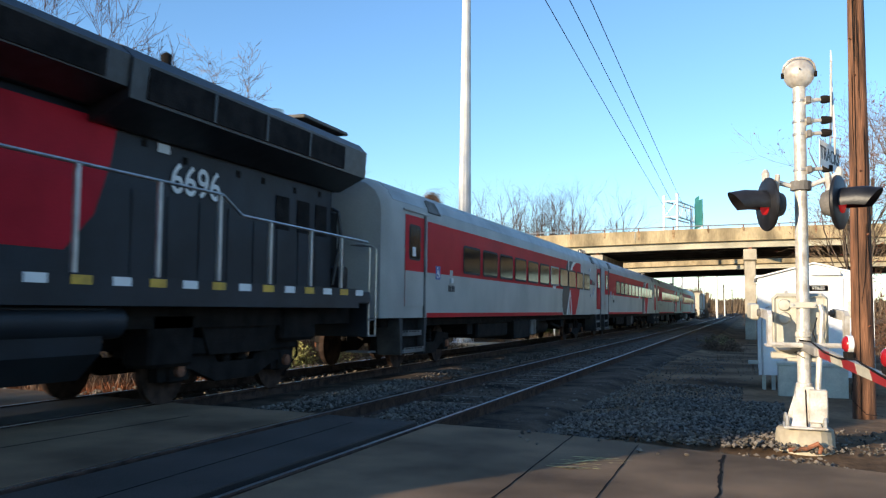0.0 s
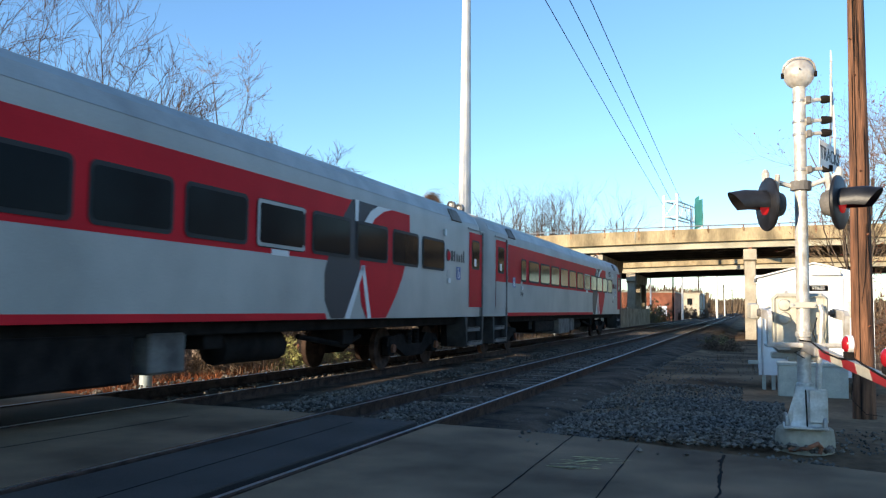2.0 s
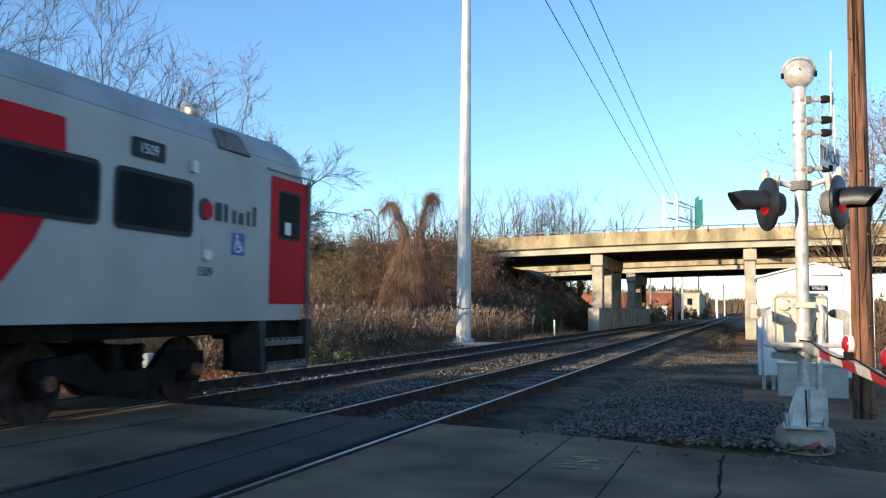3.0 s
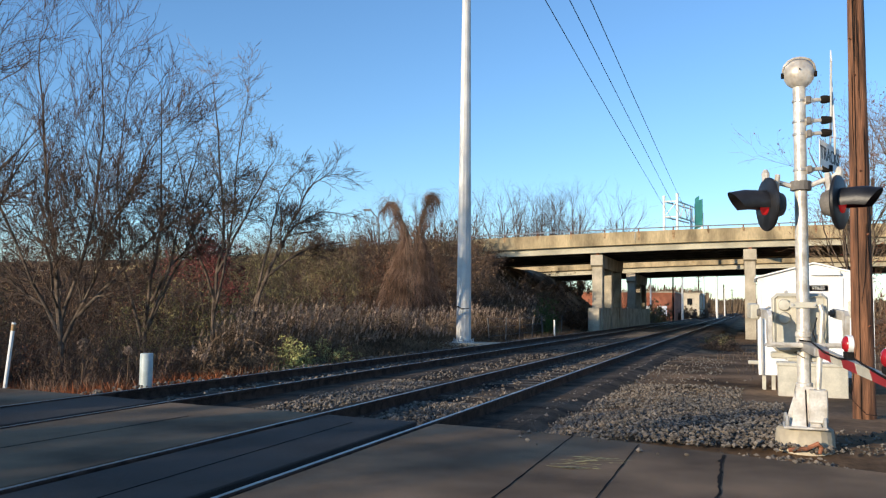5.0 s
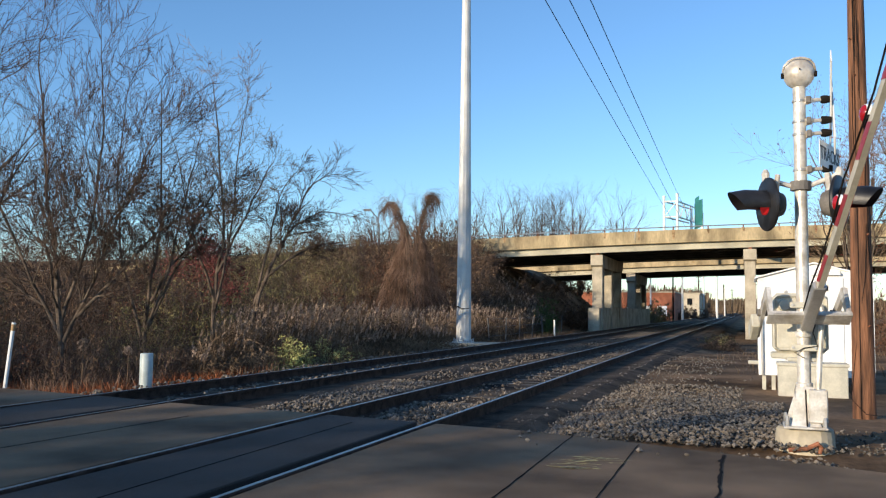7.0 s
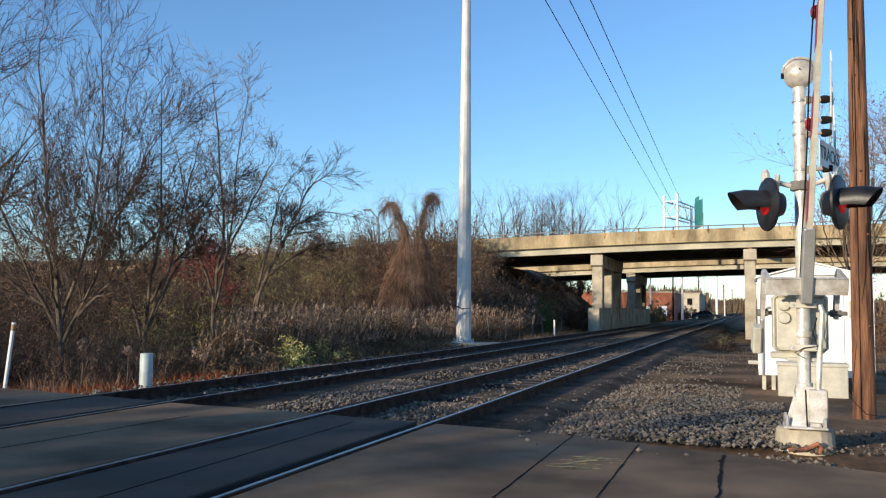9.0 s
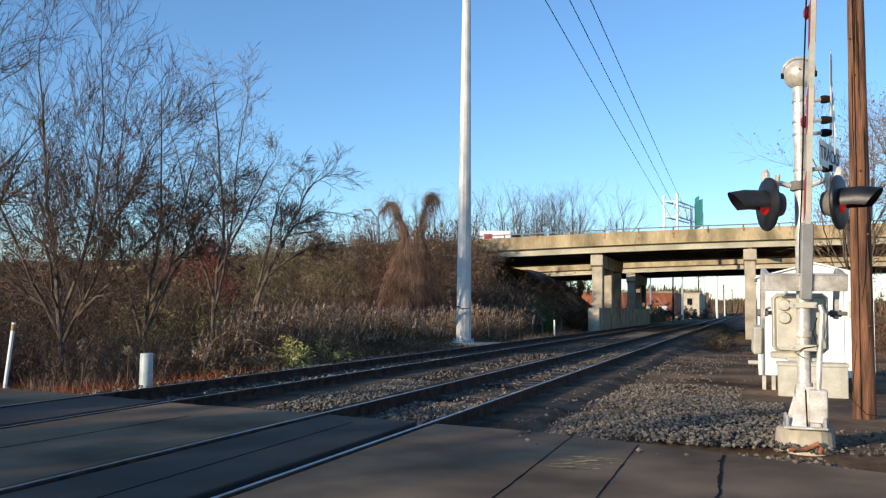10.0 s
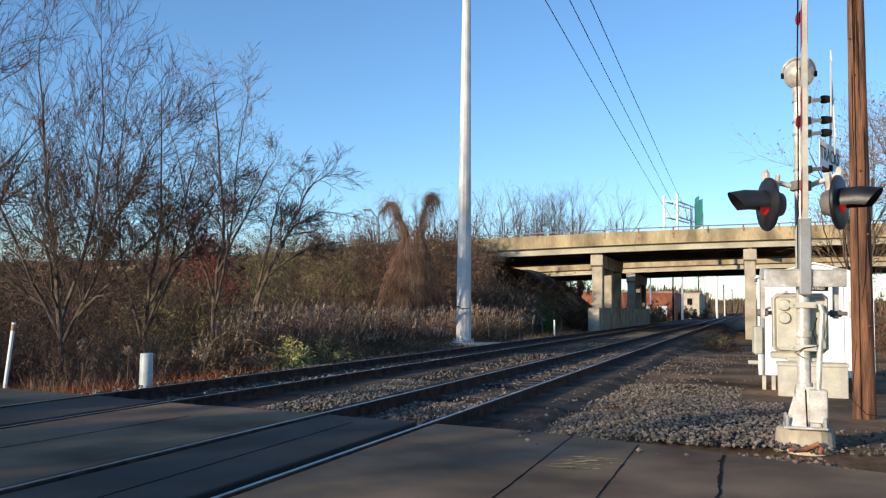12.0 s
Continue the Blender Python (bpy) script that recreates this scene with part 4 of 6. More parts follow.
    for a, b, zt, mt in ((2.5, 2.36, 2.64, CARDARK), (2.3, 2.22, 2.64, CARDARK), (2.1, 2.02, 2.58, BLACK), (1.95, 1.84, 2.56, BLACK), (1.75, 1.68, 2.6, BLACK), (1.6, 1.52, 2.68, BLACK)):
        side_plate("logo_bar", [(D(a), 2.4), (D(b), 2.4), (D(b), zt), (D(a), zt)], mt, lg, 0.006)
    for y in (D(2.1), 2.95):
        sg = side_plate("access_sign", rounded(y, y + 0.3, 1.98 if y > 9 else 1.93, 2.28 if y > 9 else 2.23, 0.02), BLUE, c, 0.006, "blue wheelchair access sign")
        zz = 1.98 if y > 9 else 1.93
        ringo = [(y + 0.13 + 0.085 * math.cos(radians(a)), zz + 0.1 + 0.075 * math.sin(radians(a))) for a in range(120, 421, 30)]
        ringi = [(y + 0.13 + 0.06 * math.cos(radians(a)), zz + 0.1 + 0.052 * math.sin(radians(a))) for a in range(420, 119, -30)]
        side_plate("access_symbol", ringo + ringi, WHITE, sg, 0.011)
        side_plate("access_symbol", [(y + 0.09, zz + 0.13), (y + 0.12, zz + 0.13), (y + 0.125, zz + 0.17), (y + 0.19, zz + 0.155), (y + 0.19, zz + 0.175), (y + 0.125, zz + 0.19), (y + 0.12, zz + 0.22), (y + 0.09, zz + 0.22)], WHITE, sg, 0.012)
        side_plate("access_symbol", [(y + 0.13, zz + 0.1), (y + 0.2, zz + 0.1), (y + 0.235, zz + 0.045), (y + 0.255, zz + 0.055), (y + 0.215, zz + 0.125), (y + 0.13, zz + 0.13)], WHITE, sg, 0.013)
        side_plate("access_symbol", rounded(y + 0.085, y + 0.13, zz + 0.23, zz + 0.275, 0.02), WHITE, sg, 0.011)
    for y in (D(2.75), 3.95):
        side_plate("marker_fitting", rounded(y, y + 0.15, 1.88, 2.0, 0.03), CARWHITE, c, 0.006, "white side fitting", 0.03)
        side_plate("fitting_plate", rounded(y - 0.03, y + 0.18, 1.84, 2.18, 0.03), ROOFGREY, c, 0.002, thick=0.003)
    if k == 3:
        letters("1509", 0.17, CARDARK, c, pose(1.606, 4.05, 1.74, 90, 0, 90), "number_letters", 0.001)
    else:
        for i in range(4):
            side_plate("number_bar", [(3.82 + 0.12 * i, 1.68), (3.9 + 0.12 * i, 1.68), (3.9 + 0.12 * i, 1.82), (3.82 + 0.12 * i, 1.82)], CARDARK, c, 0.005)
    for y in (D(2.45), 2.5):
        v = Mesh()
        v.loft([[(1.585, yy, 3.36), (1.48, yy + o, 3.62), (1.5, yy + o, 3.65), (1.61, yy, 3.38)] for yy, o in ((y, 0.0), (y + 0.75, -0.15))])
        part("roof_vent", v, GREYSTEEL, c, "dark roof vent grille")
    for y in (0.45, 1.15) if k != 3 else (0.45, 1.15, D(1.6)):
        part("roof_horn", Mesh().lathe([(0.07, 3.86), (0.09, 3.98), (0.13, 4.04), (0.13, 4.13), (0.07, 4.2), (0.0, 4.21)], (0.55, y, 0), n=12), STEEL, c, smooth=True)
        part("roof_horn_mouth", Mesh().lathe([(0.09, -0.12), (0.11, -0.13), (0.0, -0.11)], (0.55, y, 4.1), "y", 10), BLACK, c)
    side_plate("side_lamp", rounded(D(3.06), D(2.95), 2.95, 3.1, 0.02), CARWHITE, c, 0.004, "white side lamp", thick=0.05)
    # between the cars and underneath
    for y0, y1 in ((-0.08, L0), (L1, 25.93)) if k < 3 else ((-0.08, L0),):
        part("diaphragm", Mesh().prism([(-0.55, 1.15), (0.55, 1.15), (0.55, 3.1), (0.35, 3.3), (-0.35, 3.3), (-0.55, 3.1)], "y", y0, y1), RUBBER, c, "black corridor diaphragm")
        part("coupler", Mesh().box(-0.16, 0.16, y0 - 0.05, y1 + 0.05, 0.75, 1.02, 0.03), DARKFRAME, c)
    if k == 3:
        part("rear_door", Mesh().box(-0.42, 0.42, L1 - 0.02, L1 + 0.03, 1.2, 3.1, 0.02), CARRED, c)
        part("tail_coupler", Mesh().box(-0.16, 0.16, L1, L1 + 0.5, 0.75, 1.02, 0.04), DARKFRAME, c)
    part("underframe", Mesh().box(-1.35, 1.35, 0.5, 25.3, 0.9, 1.09, 0.02), DARKFRAME, c, "dark underframe")
    part("battery_box", Mesh().box(-1.3, 1.42, D(15.2), D(13.2), 0.38, 0.95, 0.03), GREYSTEEL if k == 3 else DARKFRAME, c, "light grey underfloor box" if k == 3 else "")
    part("battery_box", Mesh().box(-1.3, 1.40, D(12.9), D(12.2), 0.45, 0.95, 0.03), GREYSTEEL, c, "light grey underfloor box")
    part("air_unit", Mesh().box(-1.3, 1.3, D(18.6), D(15.5), 0.5, 0.92, 0.05), DARKFRAME, c)
    part("air_tank", Mesh().lathe([(0.05, D(11.0)), (0.24, D(10.9)), (0.24, D(9.2)), (0.05, D(9.1))], (0.9, 0, 0.68), "y", 14), DARKFRAME, c, smooth=True)
    part("brake_rod", Mesh().tube([(1.1, D(8.8), 0.8), (1.15, D(7.2), 0.6), (1.1, D(6.4), 0.75)], 0.05, 6), DARKFRAME, c)
    for y, z in ((D(19.3), 0.62), (D(11.6), 0.7), (D(7.4), 0.62)):
        part("valve_box", Mesh().box(0.6, 1.25, y, y + 0.45, z, 0.95, 0.02), DARKFRAME, c)
    truck(c, D(3.4))
    truck(c, 3.9)
    return c


COACHES = [build_coach(k) for k in range(4)]


def build_locomotive():
    """The engine ends at y = 0 of its own space, and runs ahead along -y."""
    g = thing("diesel_locomotive", (TRACK_X, GAP0 - 0.2, 0), "black and red diesel locomotive with white hand rails", "locomotive")
    part("deck", Mesh().box(-1.55, 1.55, -17.4, -0.35, 1.36, 1.58, 0.02), LOCOBLACK, g, "black walkway deck")
    part("sill", Mesh().box(1.5, 1.57, -17.0, -0.9, 1.28, 1.62), LOCOBLACK, g)
    hood = Mesh()
    hsec = [(0.92, 1.58), (0.92, 3.5), (0.82, 3.72), (-0.82, 3.72), (-0.92, 3.5), (-0.92, 1.58)]
    hood.prism(hsec, "y", -13.2, -0.78)
    part("hood", hood, LOCOBLACK, g, "dark grey-black long hood")
    side = lambda name, o, mat, lift, label="", par=None: part(name, Mesh().prism(o, "x", 0.92 + lift, 0.925 + lift), mat, par or g, label)
    side("red_panel", [(-13.2, 1.9), (-7.3, 1.9), (-6.85, 2.35), (-6.6, 3.0), (-6.5, 3.5), (-13.2, 3.5)], LOCORED, 0.0, "red hood panel")
    # flared radiator and roof housing
    rad = Mesh()
    rsec = [(1.0, 3.42), (1.5, 3.66), (1.54, 4.12), (1.38, 4.28), (0.7, 4.5), (-0.7, 4.5), (-1.38, 4.28), (-1.54, 4.12), (-1.5, 3.66), (-1.0, 3.42)]
    rad.prism(rsec, "y", -7.0, -0.6)
    part("radiator_housing", rad, BLACK, g, "black flared radiator housing")
    rad2 = Mesh()
    rad2.prism([(1.0, 3.6), (1.48, 3.78), (1.52, 4.14), (1.36, 4.28), (0.7, 4.5), (-0.7, 4.5), (-1.36, 4.28), (-1.52, 4.14), (-1.48, 3.78), (-1.0, 3.6)], "y", -12.6, -7.02)
    part("engine_roof_housing", rad2, BLACK, g, "black roof housing")
    part("radiator_grille", Mesh().prism([(1.47, 3.7), (1.525, 3.7), (1.545, 4.08), (1.49, 4.08)], "y", -6.7, -1.5), DARKFRAME, g, "long dark radiator grille")
    part("engine_grille", Mesh().prism([(1.44, 3.8), (1.5, 3.8), (1.53, 4.1), (1.47, 4.1)], "y", -12.2, -7.4), DARKFRAME, g)
    for y in (-5.4, -4.1, -2.8):
        part("grille_rib", Mesh().prism([(1.5, 3.7), (1.54, 3.7), (1.56, 4.08), (1.51, 4.08)], "y", y, y + 0.05), BLACK, g)
    part("roof_walk", Mesh().box(0.2, 1.22, -2.4, -0.75, 4.44, 4.5, 0.01), GREYSTEEL, g)
    part("exhaust_stack", Mesh().lathe([(0.2, 4.4), (0.2, 4.62), (0.16, 4.62)], (0.55, -2.3, 0), n=14), STEEL, g)
    part("roof_beacon", Mesh().lathe([(0.08, 4.3), (0.08, 4.6), (0.02, 4.64)], (0.9, -5.6, 0), n=10), DARKFRAME, g)
    for y0 in (-6.2, -5.5, -4.8, -4.1, -3.4, -2.7, -2.0, -1.4):
        side("hood_door", [(y0, 1.66), (y0 + 0.62, 1.66), (y0 + 0.62, 2.72), (y0, 2.72)], LOCOBLACK, 0.006)
    for y0 in (-2.75, -2.05, -1.4):
        side("louvre_panel", [(y0, 2.55), (y0 + 0.42, 2.55), (y0 + 0.42, 3.1), (y0, 3.1)], DARKFRAME, 0.01)
    for y0, z in ((-6.05, 3.3), (-5.2, 3.2), (-3.9, 3.22), (-3.2, 3.22), (-2.2, 3.2), (-1.3, 3.25)):
        side("door_latch", [(y0, z), (y0 + 0.09, z), (y0 + 0.09, z + 0.1), (y0, z + 0.1)], DARKFRAME, 0.01)
    side("builder_plate", [(-5.75, 3.28), (-5.5, 3.28), (-5.5, 3.4), (-5.75, 3.4)], CARWHITE, 0.01)
    letters("6696", 0.58, WHITE, g, pose(0.94, -4.9, 2.97, 90, 0, 90), "number_letters", 0.003, 0.005)
    # sill stripes
    y = -12.2
    k = 0
    while y < -0.8:
        part("sill_stripe", Mesh().box(1.57, 1.575, y, y + 0.3, 1.5, 1.6), YELLOW if k % 2 else WHITE, g)
        y += 0.62
        k += 1
    # hand rails
    pts = [(1.5, -13.0, 2.78), (1.5, -5.1, 2.78), (1.5, -4.62, 2.55), (1.5, -0.42, 2.5)]
    part("handrail", Mesh().tube(pts, 0.022, 8), STEEL, g, "pale steel hand rail")
    for y in (-11.9, -10.5, -9.1, -7.75, -6.4, -5.15, -3.85, -2.6, -1.5):
        part("rail_post", Mesh().box(1.47, 1.52, y - 0.03, y + 0.03, 1.5, 2.78 if y < -5 else 2.53, 0.006), GALV, g)
    for y in (-0.32, -0.02):
        part("end_grab_rail", Mesh().tube([(1.5, y, 0.75), (1.5, y, 2.4), (1.4, y, 2.46), (1.1, y, 2.46)], 0.018, 8), STEEL, g)
    part("end_hose", Mesh().tube([(0.95, -0.74, 1.7), (1.05, -0.62, 2.6), (1.0, -0.66, 3.05), (0.92, -0.76, 3.1)], 0.035, 8), BLACK, g)
    part("end_jumper_box", Mesh().box(0.5, 1.1, -0.6, -0.38, 1.62, 2.05, 0.04), BLACK, g)
    part("end_plate", Mesh().box(-1.5, 1.5, -0.4, -0.3, 0.75, 1.58, 0.01), LOCOBLACK, g)
    for z in (0.45, 0.75, 1.05):
        part("end_step", Mesh().box(1.05, 1.52, -0.36, -0.02, z, z + 0.03), GREYSTEEL, g)
    part("fuel_tank", Mesh().prism([(-1.4, 0.75), (-1.1, 0.45), (1.1, 0.45), (1.4, 0.75), (1.45, 1.25), (-1.45, 1.25)], "y", -12.6, -7.2), LOCOBLACK, g)
    part("air_tank", Mesh().lathe([(0.05, -12.0), (0.2, -11.9), (0.2, -6.9), (0.05, -6.8)], (1.3, 0, 1.1), "y", 14), LOCOBLACK, g, smooth=True)
    part("cab", Mesh().prism([(-1.5, 1.58), (1.5, 1.58), (1.5, 3.9), (1.1, 4.3), (-1.1, 4.3), (-1.5, 3.9)], "y", -15.6, -13.2), LOCORED, g)
    part("short_hood", Mesh().box(-0.95, 0.95, -17.2, -15.6, 1.58, 3.3, 0.06), LOCORED, g)
    part("cab_window", Mesh().box(1.49, 1.515, -15.2, -13.7, 2.75, 3.5, 0.01), TINTED, g)
    for y in (-4.0, -14.3):
        t = truck(g, y, 2.75)
        part("bolster", Mesh().prism([(y - 1.0, 1.05), (y - 0.8, 0.62), (y + 0.8, 0.62), (y + 1.0, 1.05)], "x", -1.15, 1.15), DARKFRAME, t)
        for dy in (-1.38, 1.38):
            part("pedestal", Mesh().prism([(y + dy - 0.42, 1.0), (y + dy - 0.32, 0.3), (y + dy + 0.32, 0.3), (y + dy + 0.42, 1.0)], "x", 0.88, 1.02), DARKFRAME, t)
            part("brake_cylinder", Mesh().lathe([(0.0, 0.0), (0.13, 0.02), (0.13, 0.4), (0.0, 0.42)], (0.85, y + dy * 0.55 - 0.2, 0.82), "y", 12), DARKFRAME, t, smooth=True)
        part("side_beam", Mesh().box(0.95, 1.12, y - 1.7, y + 1.7, 0.62, 0.86, 0.03), DARKFRAME, t)
        part("sand_pipe", Mesh().tube([(1.05, y + 1.75, 1.1), (1.05, y + 1.82, 0.5), (0.85, y + 1.7, 0.15)], 0.03, 6), DARKFRAME, t)
    part("brake_gear", Mesh().box(0.75, 1.2, -6.1, -5.2, 0.5, 1.2, 0.05), DARKFRAME, g)
    part("brake_gear", Mesh().box(0.75, 1.25, -3.0, -1.9, 0.75, 1.25, 0.05), DARKFRAME, g)
    part("frame", Mesh().box(-1.2, 1.2, -17.0, -0.5, 1.0, 1.4), DARKFRAME, g)
    return g


LOCO = build_locomotive()


# ---- loose ballast ----
def stones(name, spots, label, mat=BALLAST, seed=1):
    """Broken stones, each a small skewed eight-faced lump. spots: x0, x1, y0, y1, how many, smallest and largest size, depth of the heap."""
    rnd = random.Random(seed)
    m = Mesh()
    for x0, x1, y0, y1, n, a, b, heap in spots:
        for _ in range(n):
            x, y = rnd.uniform(x0, x1), rnd.uniform(y0, y1)
            if noise.noise(Vector((x * 0.9, y * 0.9, 7))) < -0.32 and rnd.random() < 0.8:
                continue
            near = min(abs(x - r) for r in RAILS)
            if near < 0.09 or (y < road_edge(min(x, 4)) + 0.02 and rnd.random() < 0.985):
                continue
            s = rnd.uniform(a, b)
            z = (-0.178 if x < -2.6 else ground_z(x, y)) + heap * rnd.random() + s * 0.25
            if y < road_edge(min(x, 4)):
                z = s * 0.25
            t = rnd.uniform(0, 6.28)
            c, w = math.cos(t) * s, math.sin(t) * s
            e, f, h = rnd.uniform(0.5, 0.9), rnd.uniform(0.45, 0.8), rnd.uniform(-0.3, 0.3)
            p = [(x + c, y + w, z + h * s), (x - w * e, y + c * e, z - h * s), (x - c * f, y - w * f, z + 0.2 * s), (x + w * e, y - c * e, z), (x + 0.2 * c, y - 0.2 * w, z + s * f), (x, y, z - s * 0.6)]
            m.add(p, [(0, 1, 4), (1, 2, 4), (2, 3, 4), (3, 0, 4), (1, 0, 5), (2, 1, 5), (3, 2, 5), (0, 3, 5)])
    tagged(part(name, m, mat), label, "gravel", kind="stuff")


stones("ballast_stones", [(-2.3, 0.75, 8.0, 11.8, 7600, 0.018, 0.044, 0.05), (-2.5, 0.5, 11.0, 14.5, 4200, 0.016, 0.04, 0.03), (-2.4, -0.1, 13.5, 18.0, 2000, 0.015, 0.04, 0.01), (-2.7, -0.6, 17.0, 30.0, 700, 0.015, 0.04, 0.01), (0.1, 0.9, 8.0, 8.8, 300, 0.015, 0.04, 0.02),
                          (-2.9, -2.2, 9.3, 40, 900, 0.02, 0.05, 0.01), (-1.8, 2.5, 17, 45, 350, 0.015, 0.04, 0.01), (0.7, 2.2, 8.2, 11, 500, 0.01, 0.03, 0.01)], "loose grey-brown ballast stones beside the road", seed=1)
stones("ballast_stones", [(-6.6, -5.6, 9.5, 16, 2300, 0.02, 0.05, 0.03), (-6.9, -5.3, 12, 60, 2600, 0.02, 0.05, 0.01), (-4.8, -3.5, 9.9, 12.5, 900, 0.02, 0.05, 0.02), (-4.8, -3.5, 12.5, 40, 1100, 0.02, 0.05, 0.0),
                          (-10.4, -9.1, 10.5, 45, 1500, 0.03, 0.06, 0.02), (-8.8, -7.5, 10.6, 26, 900, 0.025, 0.055, 0.01)], "loose ballast stones between the tracks", seed=2)


# ---- plants ----
def rand_dir(rnd):
    while True:
        v = Vector((rnd.uniform(-1, 1), rnd.uniform(-1, 1), rnd.uniform(-1, 1)))
        if 0.05 < v.length < 1:
            return v.normalized()


def bare_tree(name, base, height, seed, label, lean=(0, 0), stems=1, levels=5, fan=0.66, wob=0.24, rise=0.07, radius=None, bark=BARK, twig=TWIG, leaves=None, leaf_n=0, kids=(7, 6, 6, 5, 3)):
    """A leafless tree: tapered stems, limbs that fork five times, thin twigs and, where asked, a few last leaves."""
    rnd = random.Random(seed)
    limbs, twigs, lv = Mesh(), Mesh(), Mesh()
    tips = []

    def grow(p, d, ln, r, lev):
        n = 6 if lev == 0 else 4 if lev < 3 else 2
        pts, dirs = [p.copy()], [d]
        for i in range(n):
            d = (d + rand_dir(rnd) * wob * (1 if lev else 0.6) + Vector((0, 0, rise * (1 - 0.5 * lev / levels)))).normalized()
            p = p + d * (ln / n)
            pts.append(p.copy())
            dirs.append(d)
        end = max(r * (0.45 if lev < levels - 1 else 0.4), 0.0035)
        radii = [r + (end - r) * i / n for i in range(n + 1)]
        (limbs if lev < 2 else twigs).tube(pts, radii, (8, 6, 4, 3, 3, 3)[lev], cap=lev < 2)
        if lev >= levels - 1:
            tips.append(pts[-1])
            return
        k = kids[lev]
        for i in range(k):
            t = (0.3 if lev == 0 else 0.22) + (0.98 - (0.3 if lev == 0 else 0.22)) * (i + rnd.random()) / k
            j = min(n, max(1, round(t * n)))
            side = dirs[j].cross(rand_dir(rnd)).normalized()
            a = rnd.uniform(0.7, 1.15) * fan
            nd = (dirs[j] * math.cos(a) + side * math.sin(a)).normalized()
            grow(pts[j], nd, ln * rnd.uniform(0.5, 0.72) * (1.15 - 0.45 * t), max(radii[j] * rnd.uniform(0.45, 0.65), 0.0045), lev + 1)

    for s in range(stems):
        off = Vector((rnd.uniform(-1, 1), rnd.uniform(-1, 1), 0)) * (0.35 if stems > 1 else 0)
        d = Vector((lean[0] + rnd.uniform(-0.25, 0.25) * (stems > 1), lean[1] + rnd.uniform(-0.25, 0.25) * (stems > 1), 1)).normalized()
        hh = height * (rnd.uniform(0.7, 1.0) if s else 1.0)
        grow(off + Vector((0, 0, -0.25)), d, hh * 0.62, radius or hh * 0.013, 0)
    t = thing(name, base, label, "tree")
    part("trunk", limbs, bark, t, smooth=True)
    part("crown", twigs, twig, t, "fine bare twigs")
    if leaves:
        for _ in range(leaf_n):
            q = rnd.choice(tips) + rand_dir(rnd) * 0.15
            leaf(lv, q, rnd.uniform(0.03, 0.075), rnd)
        part("foliage", lv, leaves, t, "last withered leaves")
    return t


def leaf(m, q, s, rnd):
    a, b = rand_dir(rnd) * s, rand_dir(rnd) * s * 0.7
    m.add([q - a, q + b * 0.6, q + a, q - b * 0.6], [(0, 1, 2, 3)])


def bush(name, base, rx, ry, h, n, seed, leaf_mat, stem_mat, label, size=0.06, stems=60, cat="bush", top=0.6, droop=0.0, twiggy=0.5):
    """A thicket: many stems that fan out and fork into fine twigs, with small leaves in uneven clumps along them."""
    rnd = random.Random(seed)
    st, lv = Mesh(), Mesh()
    for _ in range(stems):
        a, rr = rnd.uniform(0, 6.28), math.sqrt(rnd.random())
        foot = Vector((math.cos(a) * rr * rx * 0.75, math.sin(a) * rr * ry * 0.75, -0.2))
        lump = 1 + 0.35 * noise.noise(Vector((foot.x * 0.9 + seed, foot.y * 0.9, 5)))
        hh = h * (1 - top * rr * rr) * rnd.uniform(0.5, 1.12) * lump
        out = Vector((math.cos(a) * rx, math.sin(a) * ry, 0)) * rnd.uniform(0.05, 0.45)
        pts = []
        for i in range(6):
            t = i / 5
            pts.append(foot + out * t * t + Vector((rnd.uniform(-0.06, 0.06) * h * t, rnd.uniform(-0.06, 0.06) * h * t, hh * (t - droop * t * t * t))))
        st.tube(pts, [0.016, 0.013, 0.011, 0.009, 0.007, 0.003], 3, cap=False)
        bare = rnd.random() < 0.22
        k = max(6, int(n / stems / 7))
        for i in range(k):
            t = rnd.uniform(0.15, 1.0) ** 0.8
            j = min(4, int(t * 5))
            q = pts[j].lerp(pts[j + 1], t * 5 - j)
            d = (rand_dir(rnd) + Vector((0, 0, 0.5 - droop))).normalized()
            ln = rnd.uniform(0.12, 0.42) * (0.5 + 0.25 * h) * (1.25 - 0.6 * t)
            e = q + d * ln
            if rnd.random() < twiggy or bare:
                st.tube([q, e], [0.006, 0.002], 3, cap=False)
            if bare:
                continue
            for _ in range(rnd.randint(3, 9)):
                u = rnd.random()
                leaf(lv, q.lerp(e, 0.3 + 0.75 * u) + rand_dir(rnd) * rnd.uniform(0.02, 0.14) * (0.6 + 0.2 * h), size * rnd.uniform(0.5, 1.4), rnd)
    t = thing(name, base, label, cat, "trackside thicket")
    part("brushwood", st, stem_mat, t)
    part("foliage", lv, leaf_mat, t)
    return t


def on_ground(x, y, dz=0.0):
    return (x, y, ground_z(x, y) + dz)


